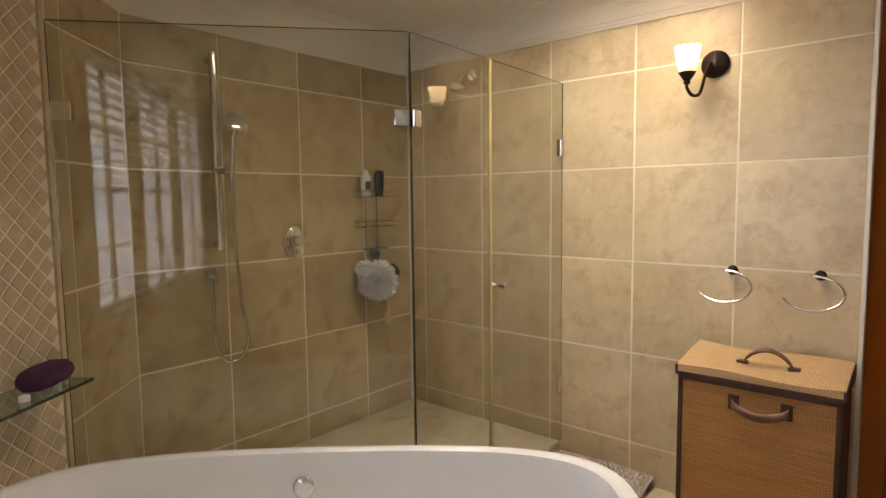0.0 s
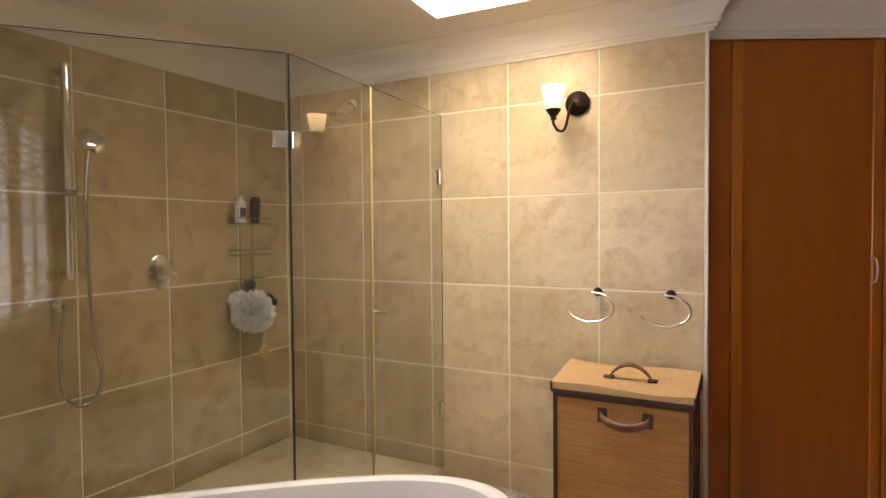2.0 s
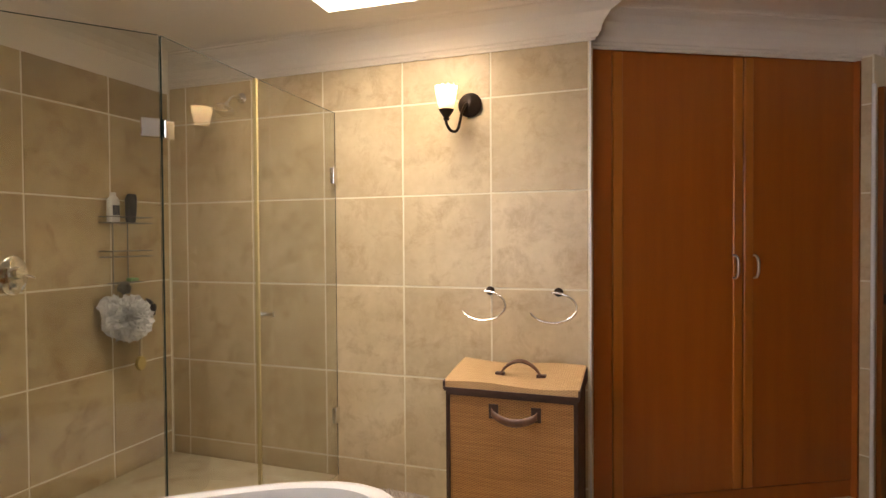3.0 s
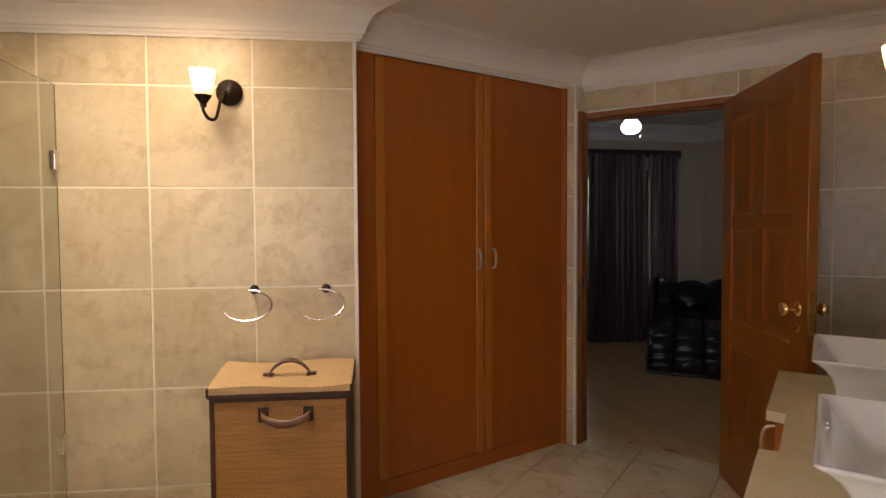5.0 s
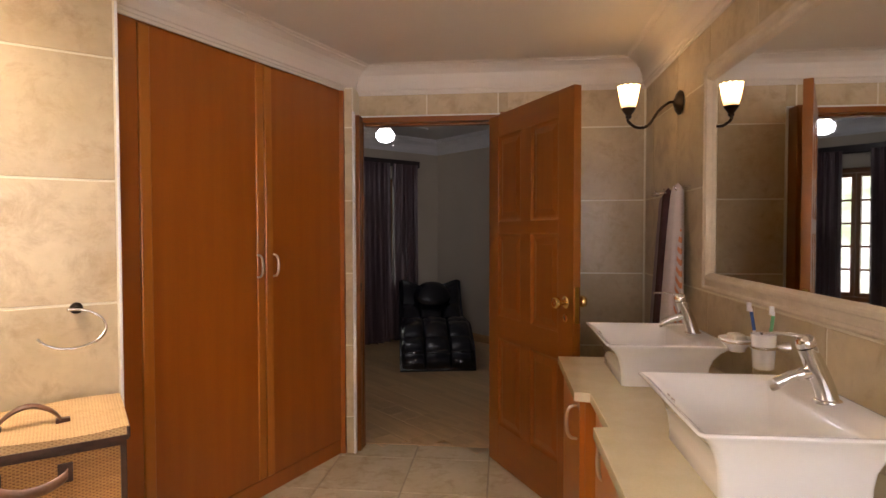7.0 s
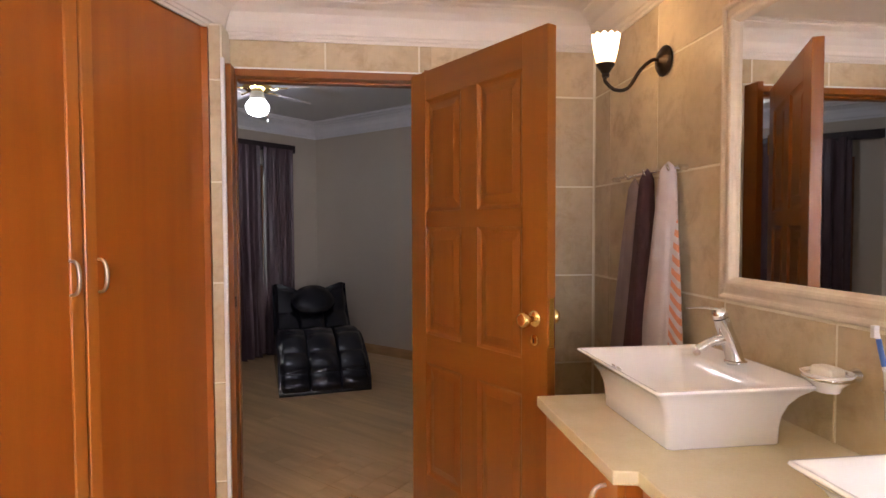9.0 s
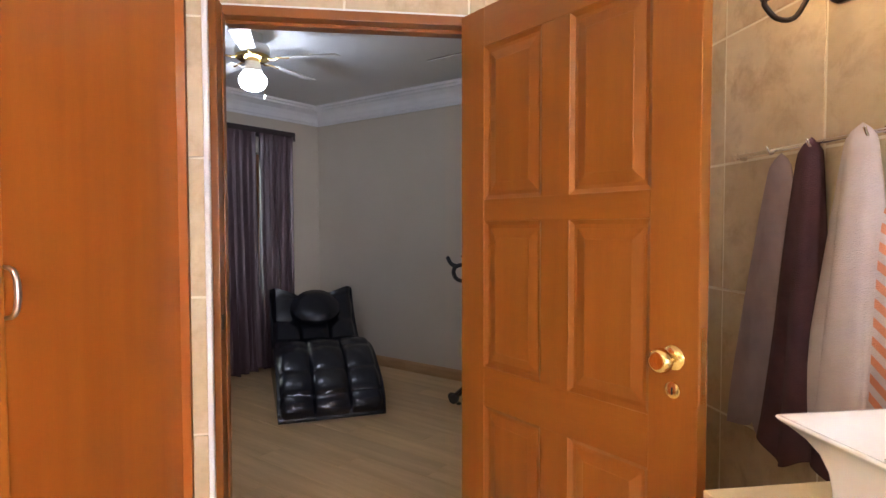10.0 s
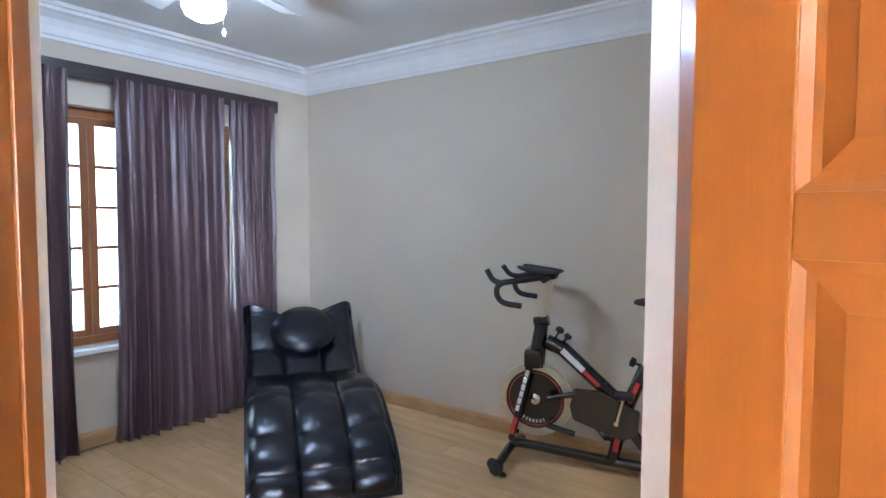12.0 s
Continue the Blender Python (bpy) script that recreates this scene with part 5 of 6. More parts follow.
for dx, dy, c, lab in ((0.02, 0.01, (0.05, 0.13, 0.42), "blue and white toothbrush in the tumbler"), (-0.018, -0.005, (0.12, 0.42, 0.20), "green and white toothbrush in the tumbler")):
    tb = thing("toothbrush", pose(1.70 + dx * 0.3, 0.077 + dy * 0.4, 0.96), lab, "toothbrush", "toothbrushes in the tumbler")
    part("handle", tube(smooth_path([(0, 0, 0), (dx * 1.2, dy, 0.09), (dx * 1.9, dy * 1.5, 0.16)], 4), 0.0042, 8), WHITE_PLASTIC, tb, smooth=True)
    part("grip", tube([(dx * 1.25, dy * 1.02, 0.095), (dx * 1.8, dy * 1.45, 0.15)], 0.0052, 8), mat("brush_grip", c, tuple(v * 1.2 for v in c), 0.4), tb, smooth=True)
    part("bristles", box(dx * 1.9 - 0.005, dx * 1.9 + 0.005, dy * 1.5, dy * 1.5 + 0.012, 0.152, 0.178, 0.001), WHITE_PLASTIC, tb)

# ---- bedroom: curtains ----
CURTAIN = mat("plum_satin", (0.068, 0.040, 0.044), (0.125, 0.078, 0.086), 0.3, scale=5, bump=0.15, bscale=120, stretch=(3, 3, 0.5))
pel = thing("curtain_pelmet", M_W2 @ pose(0.36, 0.0, 2.17), "dark brown wooden curtain rail board", "curtain rail")
part("board", box(0, 2.7, 0.055, 0.085, 0.0, 0.085, 0.003), mat("dark_brown_board", (0.022, 0.013, 0.014), (0.04, 0.026, 0.026), 0.4, stretch=(1, 6, 6)), pel)
for x in (0.02, 1.3, 2.6):
    part("bracket", box(x, x + 0.02, 0.0, 0.055, 0.02, 0.06), BRASS, pel)


def curtain(s0, s1, seed, label, z1=2.19, folds=9):
    rnd = random.Random(seed)
    ph = [rnd.uniform(0, 6.28) for _ in range(6)]

    def base(u, v):
        s = s0 + (s1 - s0) * u
        k = folds * 2 * math.pi * u
        amp = 0.022 + 0.030 * v + 0.006 * math.sin(5 * v + ph[0])
        amp *= 0.8 + 0.45 * math.sin(0.37 * k + ph[5]) * math.sin(0.23 * k + 2 * v + ph[2])
        top = math.exp(-v * 14)
        y = amp * math.sin(k + 0.5 * math.sin(1.7 * k + ph[1]) + 0.8 * v * math.sin(ph[2] + 3 * u)) + 0.008 * top * math.sin(k * 3.1)
        x = s + 0.016 * (0.3 + v) * math.cos(k + ph[3]) + 0.05 * (u - 0.5) * max(0, v - 0.75) * 3.0
        z = z1 * (1 - v) + 0.012 + (0.018 * math.sin(k * 0.5 + ph[4]) if v > 0.999 else 0.0)
        if v > 0.96:
            y += 0.02 * (v - 0.96) / 0.04 * math.sin(k * 0.7 + ph[5])
        return x, y, z

    def f(u, v):
        x, y, z = base(u, min(1.0, v))
        return Vector((x, 0.1 + y, z))
    b = grid_mesh(folds * 12, 40, f)
    back = bmesh.ops.extrude_face_region(b, geom=b.faces[:])
    bmesh.ops.translate(b, vec=(0, -0.003, 0), verts=[q for q in back["geom"] if isinstance(q, bmesh.types.BMVert)])
    ob = tagged(mesh_ob("curtain", b, CURTAIN, smooth=True), label, "curtain", "bedroom curtains")
    ob.matrix_basis = M_W2
    return ob


curtain(0.41, 0.79, 11, "plum satin floor-length curtain hanging in folds", folds=8)
curtain(0.825, 1.545, 12, "wide plum satin floor-length curtain hanging in folds", folds=15)
curtain(1.79, 2.60, 13, "plum satin floor-length curtain drawn to one side", folds=9)

# ---- bedroom: chaise longue ----
LEATHER_B = mat("black_leather", (0.005, 0.005, 0.008), (0.010, 0.010, 0.015), 0.25, scale=9, bump=0.2, bscale=150, coat=0.08)
chaise = thing("chaise_longue", pose(5.39, 1.47, 0, 0, 0, 10.5), "black tufted leather chaise longue with a round headrest", "chaise longue")
CW = 0.75
CP = [(0.0, 0.03), (0.02, 0.12), (0.10, 0.215), (0.24, 0.30), (0.42, 0.385), (0.57, 0.412), (0.72, 0.395), (0.88, 0.35), (1.0, 0.335), (1.12, 0.375), (1.25, 0.475), (1.38, 0.60), (1.45, 0.67)]
cp = smooth_path([(x, 0, z) for x, z in CP], 8)


def chaise_pt(u, v):
    i = u * (len(cp) - 1)
    k = min(int(i), len(cp) - 2)
    p = cp[k].lerp(cp[k + 1], i - k)
    t = (cp[k + 1] - cp[k]).normalized()
    nrm = Vector((-t.z, 0, t.x))
    y = (v - 0.5) * CW
    w = v * 3
    fw = w - math.floor(w)
    arc_len = u * 1.95
    ru = arc_len / 0.235
    fr = ru - math.floor(ru)
    puffy = 0.034 * abs(math.sin(math.pi * fw)) ** 0.4 + 0.022 * abs(math.sin(math.pi * fr)) ** 0.4
    puffy += 0.003 * noise.noise(Vector((arc_len * 14, v * 11, 0.3)))
    puffy -= 0.05 * max(0.0, abs(2 * v - 1) - 0.86) ** 1.5 / 0.052
    if v < 0.001 or v > 0.999:
        puffy = 0.0
    ear = 0.105 * abs(2 * v - 1) ** 1.4 * max(0.0, (u - 0.86) / 0.14) ** 1.5
    return p + nrm * (puffy - 0.02) + Vector((0.25, 0, 1)) * ear + Vector((0, y, 0))


b = grid_mesh(132, 72, chaise_pt)
part("cushion", b, LEATHER_B, chaise, "black leather cushion with tufted squares", True)
prof = [(p.x, max(0.0, p.z - 0.012)) for p in cp[::4]]
poly = prof + [(1.55, 0.66), (1.50, 0.3), (1.46, 0.0), (0.0, 0.0)]
b = prism([(x, z) for x, z in poly], -CW / 2 + 0.004, CW / 2 - 0.004)
bmesh.ops.transform(b, matrix=Matrix(((1, 0, 0, 0), (0, 0, -1, 0), (0, 1, 0, 0), (0, 0, 0, 1))), verts=b.verts)
part("base", b, LEATHER_B, chaise)
b = lathe([(0, -0.045), (0.08, -0.04), (0.125, -0.02), (0.135, 0.0), (0.125, 0.025), (0.08, 0.045), (0, 0.052)], 40)
bmesh.ops.transform(b, matrix=pose(1.300, -0.02, 0.615, 0, -42, 0) @ Matrix.Diagonal((1.42, 1.6, 1.05, 1)), verts=b.verts)
part("headrest", b, LEATHER_B, chaise, "round padded headrest", True)

# ---- bedroom: exercise bike ----
bike = thing("exercise_bike", pose(5.69, 0.285, 0, 0, 0, -120), "black exercise spin bike with red and white markings", "exercise bike")
RED = mat("red_paint", (0.45, 0.02, 0.02), (0.55, 0.035, 0.03), 0.3)
WHT = mat("white_decal", (0.7, 0.7, 0.7), (0.78, 0.78, 0.78), 0.4)
STEEL = mat("pale_steel_rim", (0.50, 0.47, 0.38), (0.62, 0.59, 0.49), 0.3, 0.75, scale=30)
FS, FZ, FR = -0.06, 0.372, 0.205
R90 = pose(FS, 0, FZ, 90)
part("flywheel", lathe([(0, -0.012), (0.165, -0.012), (0.165, 0.012), (0, 0.012)], 56, m=R90), BLACK_GLOSS, bike, "black flywheel disc", True)
part("flywheel_rim", lathe([(0.165, -0.02), (FR, -0.02), (FR + 0.003, 0), (FR, 0.02), (0.165, 0.02), (0.163, 0.0), (0.165, -0.02)], 56, m=R90), STEEL, bike, "pale steel flywheel rim", True)
part("flywheel_ring", lathe([(0.146, -0.0135), (0.149, -0.0145), (0.152, -0.0135), (0.152, 0.0135), (0.149, 0.0145), (0.146, 0.0135), (0.146, -0.0135)], 56, m=R90), RED, bike, "thin red ring")
part("hub", lathe([(0, -0.06), (0.012, -0.06), (0.012, -0.03), (0.03, -0.02), (0.03, 0.02), (0.012, 0.03), (0.012, 0.06), (0, 0.06)], 24, m=R90), CHROME, bike, smooth=True)
for i in range(7):
    a = radians(240 + i * 9)
    q = part("decal", box(-0.005, 0.005, -0.0148, -0.0128, -0.009, 0.009), WHT, bike)
    q.matrix_basis = pose(FS + 0.125 * math.cos(a), 0, FZ + 0.125 * math.sin(a), 0, 270 - math.degrees(a), 0)
for y in (-0.055, 0.055):
    part("fork", tube([(-0.075, y, 0.60), (-0.125, y, 0.38), (-0.185, y, 0.14)], [0.022, 0.020, 0.018], 14), BLACK_GLOSS, bike, "black fork leg", True)
for i in range(6):
    t = i / 5
    q = part("decal", box(-0.010, 0.010, -0.0785, -0.076, -0.017, 0.017), WHT, bike)
    q.matrix_basis = pose(-0.092 - 0.052 * t, 0, 0.53 - 0.2 * t, 0, 13, 0)
q = part("fork_flash", box(-0.012, 0.012, -0.0765, -0.074, -0.05, 0.05, 0.001), RED, bike, "red paint flash")
q.matrix_basis = pose(-0.166, 0, 0.225, 0, 15, 0)
b = tube([(-0.06, 0, 0.56), (-0.03, 0, 0.80)], [0.05, 0.036], 18)
box(-0.115, -0.02, -0.075, 0.075, 0.555, 0.66, 0.02, bm=b)
tube([(-0.07, 0, 0.80), (0.01, 0, 0.82)], 0.03, 16, bm=b)
part("head_tube", b, BLACK_GLOSS, bike, smooth=False)
part("stem", box(-0.017, 0.017, -0.016, 0.016, 0.0, 0.245, 0.004), STEEL, bike, "pale steel handlebar post").matrix_basis = pose(-0.022, 0, 0.815, 0, 9, 0)
part("stem_knob", lathe([(0, 0), (0.006, 0), (0.006, 0.05), (0.022, 0.055), (0.024, 0.075), (0.016, 0.082), (0, 0.082)], 18, m=pose(0.04, 0, 0.71, 0, 28, 0)), RUBBER, bike, smooth=True)
for y, sg in ((-0.19, -1), (0.19, 1)):
    part("grip", tube(smooth_path([(0.02, y * 0.25, 1.065), (-0.10, y, 1.055), (-0.21, y * 1.05, 1.035), (-0.235, y * 1.05, 0.985), (-0.20, y * 1.05, 0.935), (-0.10, y * 1.05, 0.92)], 6), 0.0155, 12), RUBBER, bike, "black foam handlebar grip", True)
    part("bar_end", tube(smooth_path([(-0.20, y * 1.05, 1.035), (-0.26, y * 0.95, 1.05), (-0.30, y * 0.85, 1.10)], 5), 0.015, 12), RUBBER, bike, smooth=True)
b = box(-0.035, 0.05, -0.045, 0.045, 1.050, 1.075, 0.010)
tube([(0.015, -0.19, 1.058), (0.015, 0.19, 1.058)], 0.014, 12, bm=b)
part("handlebar_clamp", b, RUBBER, bike)


def arm_pad(u, v, y):
    a = 2 * math.pi * v
    e = math.sin(math.pi * u) ** 0.4 if 0 < u < 1 else 0.0
    return Vector((-0.16 + 0.24 * u, y + 0.036 * e * math.cos(a), 1.088 + 0.030 * (1 - u) ** 2 + 0.018 * e * math.sin(a)))


for y in (-0.07, 0.07):
    part("arm_pad", grid_mesh(16, 16, lambda u, v: arm_pad(u, v, y), close_v=True), RUBBER, bike, "black padded arm rest", True)
for z0, z1 in ((0.40, 0.44), (0.25, 0.22)):
    part("guard_strut", tube([(0.02, -0.062, z0), (0.17, -0.062, z1)], 0.016, 10), BLACK_GLOSS, bike, smooth=True)
part("transport_wheel", lathe([(0.008, -0.012), (0.028, -0.012), (0.032, 0.0), (0.028, 0.012), (0.008, 0.012)], 24, m=pose(-0.25, -0.20, 0.045, 90)), RUBBER, bike, smooth=True)
part("tension_knob", lathe([(0, 0), (0.008, 0), (0.008, 0.03), (0.02, 0.034), (0.02, 0.055), (0, 0.058)], 18, m=pose(0.09, 0, 0.70, 0, 35, 0)), RUBBER, bike, smooth=True)
part("top_tube", tube([(0.0, 0, 0.70), (0.09, 0, 0.665), (0.35, 0, 0.44), (0.45, 0, 0.33)], [0.042, 0.042, 0.038, 0.036], 18), BLACK_GLOSS, bike, smooth=True)
q = part("tube_flash", box(-0.085, 0.07, -0.045, -0.041, -0.016, 0.016, 0.001), WHT, bike, "white paint flash")
q.matrix_basis = pose(0.155, 0, 0.612, 0, 41, 0)
q = part("tube_flash", box(-0.06, 0.06, -0.0445, -0.0405, -0.011, 0.011, 0.001), RED, bike, "red paint flash")
q.matrix_basis = pose(0.245, 0, 0.53, 0, 41, 0)
b = prism([(0.16, 0.47), (0.30, 0.47), (0.42, 0.42), (0.50, 0.38), (0.49, 0.26), (0.42, 0.22), (0.16, 0.30), (0.14, 0.37)], -0.075, -0.045, bev=0.008)
bmesh.ops.transform(b, matrix=Matrix(((1, 0, 0, 0), (0, 0, 1, 0), (0, 1, 0, 0), (0, 0, 0, 1))), verts=b.verts)
part("chain_guard", b, BLACK_GLOSS, bike, "black chain guard")
part("crank", tube([(0.385, -0.10, 0.32), (0.42, -0.11, 0.47)], [0.012, 0.009], 12), CHROME, bike, smooth=True)
part("crank", tube([(0.385, 0.10, 0.32), (0.35, 0.11, 0.17)], [0.012, 0.009], 12), CHROME, bike, smooth=True)
part("axle", tube([(0.385, -0.11, 0.32), (0.385, 0.11, 0.32)], 0.012, 12), CHROME, bike, smooth=True)
for x, y, z in ((0.425, -0.165, 0.49), (0.345, 0.165, 0.15)):
    pd = part("pedal", box(x - 0.045, x + 0.045, y - 0.045, y + 0.045, z - 0.012, z + 0.012, 0.005), RUBBER, bike)
    part("toe_cage", tube(smooth_path([(x - 0.045, y - 0.04, z), (x - 0.085, y - 0.03, z + 0.05), (x - 0.085, y + 0.03, z + 0.05), (x - 0.045, y + 0.04, z)], 5), 0.004, 8), RUBBER, pd)
part("seat_tube", tube([(0.385, 0, 0.26), (0.52, 0, 0.61)], [0.036, 0.033], 16), BLACK_GLOSS, bike, smooth=True)
q = part("tube_flash", box(-0.011, 0.011, -0.037, -0.034, -0.06, 0.06, 0.001), RED, bike, "red paint flash")
q.matrix_basis = pose(0.465, 0, 0.47, 0, 21, 0)
part("seat_knob", lathe([(0, 0), (0.007, 0), (0.007, 0.03), (0.024, 0.035), (0.026, 0.06), (0, 0.065)], 18, m=pose(0.50, 0, 0.61, 0, -70, 0)), RUBBER, bike, smooth=True)
part("seat_post", tube([(0.515, 0, 0.6), (0.57, 0, 0.90)], 0.016, 14), STEEL, bike, smooth=True)


def saddle(u, v):
    a = 2 * math.pi * v
    w = 0.03 + 0.085 * u ** 2.2
    e = math.sin(math.pi * min(1, max(0, u))) ** 0.35 if 0 < u < 1 else 0.0
    return Vector((0.45 + 0.27 * u, w * e * math.cos(a), 0.945 + 0.026 * e * math.sin(a) + 0.015 * u))


part("saddle", grid_mesh(24, 24, saddle, close_v=True), RUBBER, bike, "black padded saddle", True)
part("base_rail", tube([(-0.20, 0, 0.10), (-0.12, 0, 0.105), (0.35, 0, 0.075), (0.60, 0, 0.07)], [0.026, 0.026, 0.028, 0.028], 14), BLACK_GLOSS, bike, smooth=True)
part("frame_stay", tube([(0.40, 0, 0.26), (0.36, 0, 0.08)], [0.034, 0.03], 14), BLACK_GLOSS, bike, smooth=True)
part("frame_stay", tube([(0.42, 0, 0.30), (0.60, 0, 0.08)], [0.028, 0.026], 14), BLACK_GLOSS, bike, smooth=True)
q = part("tube_flash", box(-0.014, 0.014, -0.038, -0.034, -0.045, 0.045, 0.001), RED, bike, "red paint flash")
q.matrix_basis = pose(0.385, 0, 0.19, 0, 12, 0)
part("front_stabiliser", tube([(-0.21, -0.24, 0.06), (-0.20, 0.0, 0.075), (-0.19, 0.18, 0.06)], [0.024, 0.026, 0.024], 14), BLACK_GLOSS, bike, smooth=True)
part("rear_stabiliser", tube([(0.60, -0.24, 0.05), (0.60, 0.06, 0.05)], 0.025, 14), BLACK_GLOSS, bike, smooth=True)
for x, y in ((-0.215, -0.245), (-0.19, 0.185), (0.60, -0.245), (0.60, 0.06)):
    f = part("foot", tube([(x, y - 0.02, 0.045), (x, y + 0.02, 0.045)], 0.034, 16), RUBBER, bike, "black rubber end cap", True)
    part("leveller", lathe([(0, 0), (0.018, 0), (0.018, 0.012), (0.006, 0.014), (0, 0.03)], 14, m=pose(x + 0.03, y + 0.02, 0)), RUBBER, f, smooth=True)

# ---- bedroom: ceiling fan with lamp ----
fan = thing("ceiling_fan", pose(5.205, 1.946, 2.55), "white ceiling fan with brass trim and a lit globe", "ceiling fan")
FAN_W = mat("fan_white", (0.62, 0.60, 0.56), (0.72, 0.70, 0.66), 0.35)
part("canopy", lathe([(0, 0), (0.065, 0), (0.065, -0.03), (0.05, -0.055), (0.02, -0.06), (0, -0.06)], 32), FAN_W, fan, smooth=True)
part("motor", lathe([(0, -0.055), (0.05, -0.055), (0.10, -0.075), (0.11, -0.10), (0.11, -0.125), (0.095, -0.14), (0, -0.14)], 36), FAN_W, fan, smooth=True)
part("brass_band", lathe([(0.097, -0.132), (0.105, -0.137), (0.104, -0.155), (0.07, -0.175), (0.0, -0.175)], 36), BRASS, fan, "polished brass band", True)
part("lamp_holder", lathe([(0, -0.17), (0.045, -0.17), (0.05, -0.20), (0.06, -0.235), (0.05, -0.24), (0, -0.24)], 32), FAN_W, fan, smooth=True)
part("globe", lathe([(0.052, -0.236), (0.066, -0.25), (0.085, -0.275), (0.086, -0.305), (0.07, -0.335), (0.04, -0.352), (0, -0.358)], 36), glow_mat("lit_fan_globe", (0.86, 0.95, 1.0), 14.0), fan, "lit white glass globe", True)
part("pull_chain", tube([(0.07, -0.05, -0.22), (0.085, -0.06, -0.36)], 0.0015, 6), BRASS, fan)
part("pull_knob", lathe([(0, 0), (0.006, 0.004), (0.008, 0.02), (0.004, 0.034), (0, 0.036)], 14, m=pose(0.085, -0.06, -0.395)), WHITE_PLASTIC, fan, smooth=True)
for i in range(5):
    a = 72 * i - 33
    b = box(0.20, 0.56, -0.062, 0.062, -0.004, 0.004, 0.002)
    for v in b.verts:
        if v.co.x < 0.25:
            v.co.y *= 0.72
        if v.co.x > 0.5:
            v.co.y *= 0.93
    bl = part("blade", b, FAN_W, fan, "white fan blade")
    bl.matrix_basis = pose(0, 0, -0.15, 0, 0, a) @ pose(0, 0, 0, 11, 0, 0)
    part("blade_iron", tube(smooth_path([(0.09, 0, 0.0), (0.13, 0.012, -0.012), (0.17, 0, -0.004), (0.24, 0, -0.006)], 5), 0.007, 8), BRASS, bl, "brass blade bracket", True)

# ceiling hatch outline
hatch = thing("ceiling_hatch", pose(5.61, -0.06, BED_CEIL, 0, 0, 135), "closed loft hatch in the bedroom ceiling", "hatch", kind="structure")
part("panel", box(0.006, 0.594, -0.594, -0.006, -0.010, -0.001, 0.002), BED_WHITE, hatch)
part("shadow_gap", box(0.0, 0.6, -0.6, 0.0, -0.003, -0.0005), mat("hatch_gap", (0.05, 0.045, 0.04), (0.08, 0.07, 0.06), 0.9), hatch)

# ---- laminate planks, parallel to the bedroom's long wall ----
floor_bed = bpy.data.objects["floor_bedroom"]
planks = {}
PW, PL = 0.193, 1.28
A45 = pose(3.3, 0.4, 0, 0, 0, 45)
ROOM_B = [Vector(p) for p in ((3.478, -0.05), BED_S, BED_C, BED_N, (3.478, 2.8))]


def inside(p):
    return all((q - a).cross(p - a) > -0.02 for a, q in zip(ROOM_B, ROOM_B[1:] + ROOM_B[:1]))


def plank(lx, ly, w, h):
    key = (round(lx, 3), round(ly, 3))
    if key not in planks:
        b = box(0, lx, 0, ly, 0, h)
        for v in b.verts:
            if v.co.z > 0.001:
                v.co.x = min(max(v.co.x, 0.0012), lx - 0.0012)
                v.co.y = min(max(v.co.y, 0.0012), ly - 0.0012)
        me = bpy.data.meshes.new("plank")
        b.to_mesh(me)
        b.free()
        me.materials.append(LAMINATE)
        planks[key] = me
    return planks[key]


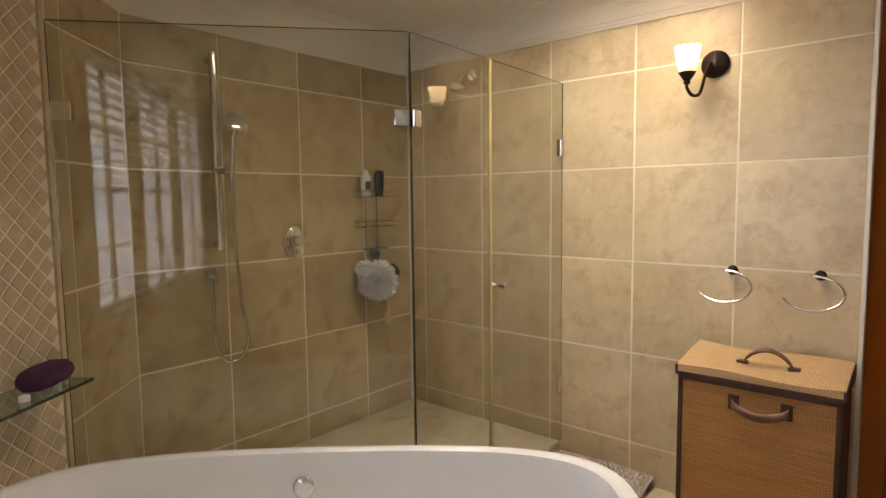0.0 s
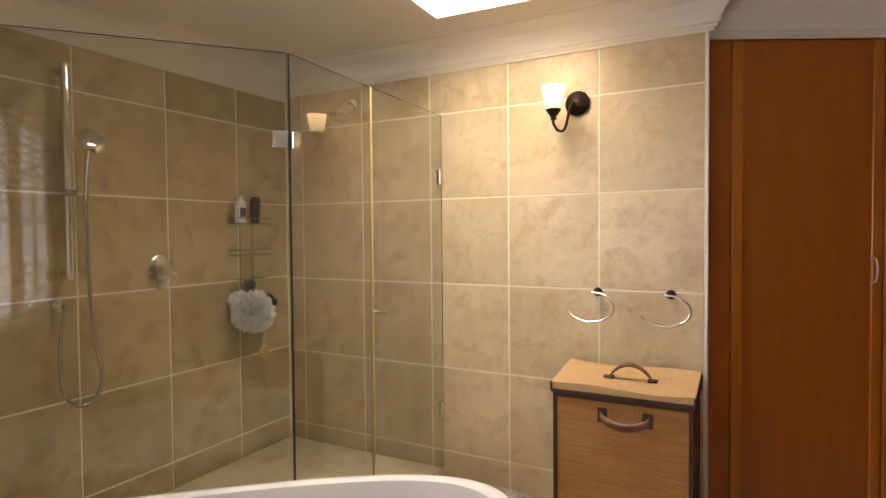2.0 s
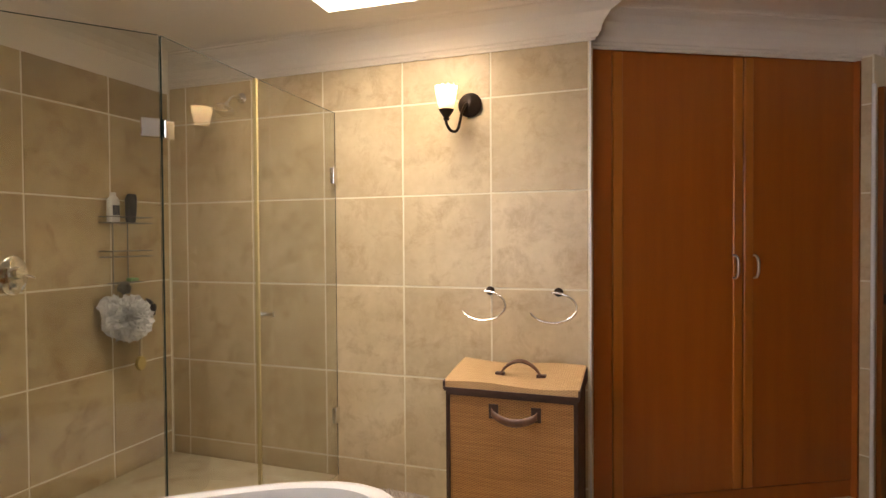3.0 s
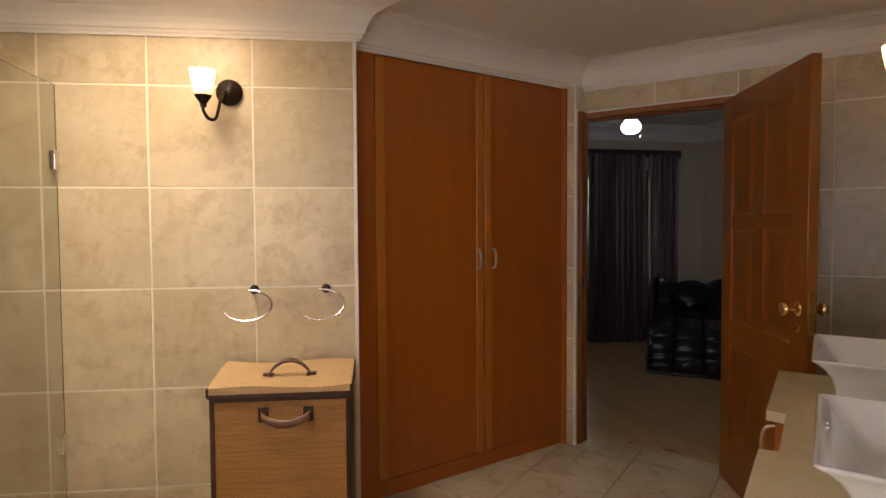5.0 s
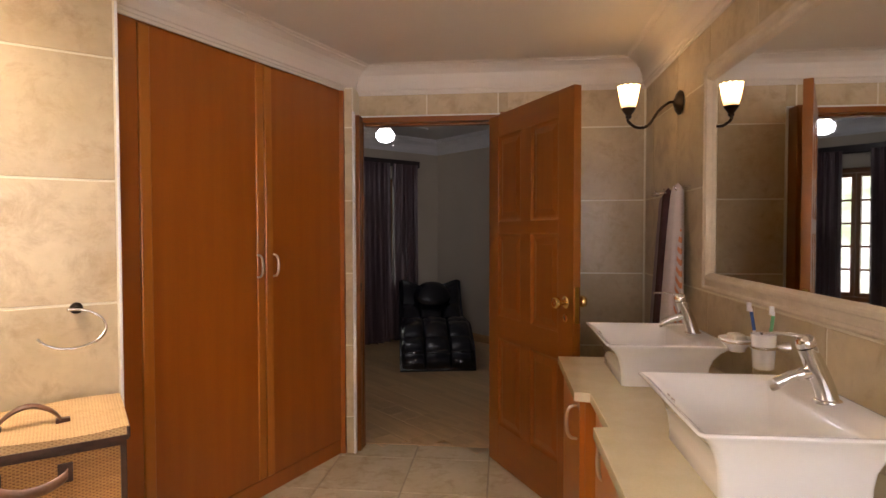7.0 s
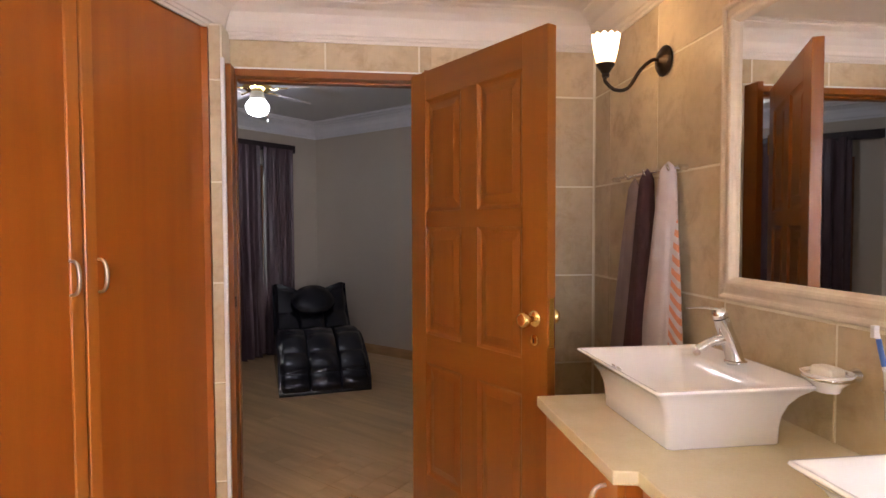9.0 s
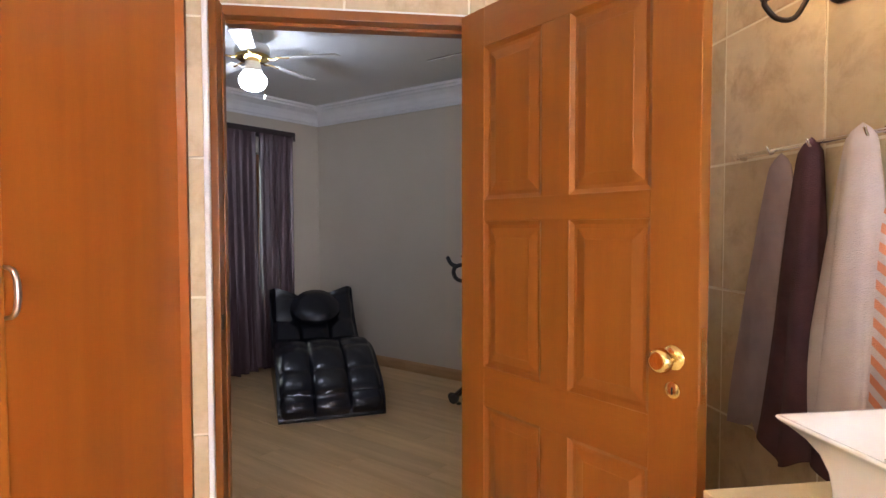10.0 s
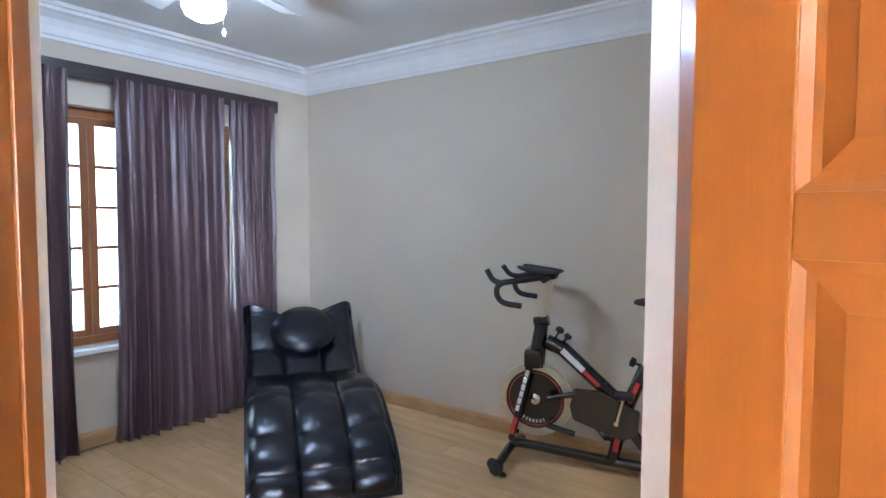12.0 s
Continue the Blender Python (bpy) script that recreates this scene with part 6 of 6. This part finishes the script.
for r in range(-16, 20):
    off = (r * 0.47) % PL
    c = -3
    while c < 4:
        x0, y0 = c * PL + off, r * PW
        pts = [(A45 @ Vector((x0 + dx, y0 + dy, 0))).to_2d() for dx in (0.01, PL / 2, PL - 0.01) for dy in (0.01, PW - 0.01)]
        ins = [inside(p) for p in pts]
        if all(ins):
            ob = new("plank", plank(PL, PW, 0, 0.012))
            ob.parent = floor_bed
            ob.matrix_basis = A45 @ pose(x0, y0, -0.012)
        elif any(inside((A45 @ Vector((x0 + PL * k / 12, y0 + PW / 2, 0))).to_2d()) for k in range(13)):
            for k in range(8):
                p = (A45 @ Vector((x0 + PL * (k + 0.5) / 8, y0 + PW / 2, 0))).to_2d()
                if inside(p):
                    ob = new("plank", plank(PL / 8, PW, 0, 0.012))
                    ob.parent = floor_bed
                    ob.matrix_basis = A45 @ pose(x0 + PL * k / 8, y0, -0.012)
        c += 1

# ---- wall tiles and floor tiles, last ----
DOOR_HOLE = (DOOR_Y0 - 0.047, DOOR_Y1 + 0.047, -0.01, DOOR_H + 0.047)
ROW_Z = 1.545
lay_tiles(wall_sconce, 0.01, LEN_SCONCE - 0.006, 0.0, TILE_TOP, 0.009, ROW_Z, size=0.45)
lay_tiles(wall_shower, 0.008, LEN_SHOWER, 0.0, TILE_TOP - 0.03, 0.395, ROW_Z, size=0.44, material=SHADED_STAINED_TILE)
lay_tiles(wall_niche, 0.004, LEN_NICHE - 0.002, 0.0, TILE_TOP - 0.03, 0.44, ROW_Z, size=0.44, material=SHADED_STAINED_TILE)
lay_tiles(wall_door, 0.008, 1.80, 0.0, TILE_TOP, 0.0, ROW_Z, holes=[DOOR_HOLE])
lay_tiles(wall_pier, 0.002, LEN_PIER, 0.0, TILE_TOP, 0.0, ROW_Z)
for k in range(-4, 3):
    z0, z1 = max(0.0, ROW_Z + 0.44 * k + 0.004), min(TILE_TOP, ROW_Z + 0.44 * (k + 1) - 0.004)
    if z1 - z0 > 0.01:
        part("tile", box(3.3, 3.3045, 1.7565, 1.8025, z0, z1, 0.001), TILE, pier_corner)
        if z1 < DOOR_H + 0.1:
            part("tile", box(3.3125, 3.3418, 1.745, 1.749, z0, z1, 0.001), TILE, pier_corner)
lay_tiles(wall_vanity, 0.004, LEN_VANITY - 0.006, 0.0, TILE_TOP, LEN_VANITY - 0.62, ROW_Z)
for i in range(12):
    for j in range(13):
        x, y = 2.81 + (i - 9) * 0.45, 1.38 + (j - 6) * 0.45
        if x > 3.49 or y > 4.1 or y < -1.4 or (y < -0.2 and x > 0.45):
            continue
        w = min(0.444, 3.49 - x)
        me_key = tile_piece(w, 0.444, FLOOR_TILE, 0.008)
        ob = new("tile", me_key)
        ob.parent = floor
        ob.matrix_basis = pose(x + 0.003, y + 0.447, -0.008, 90, 0, 0)
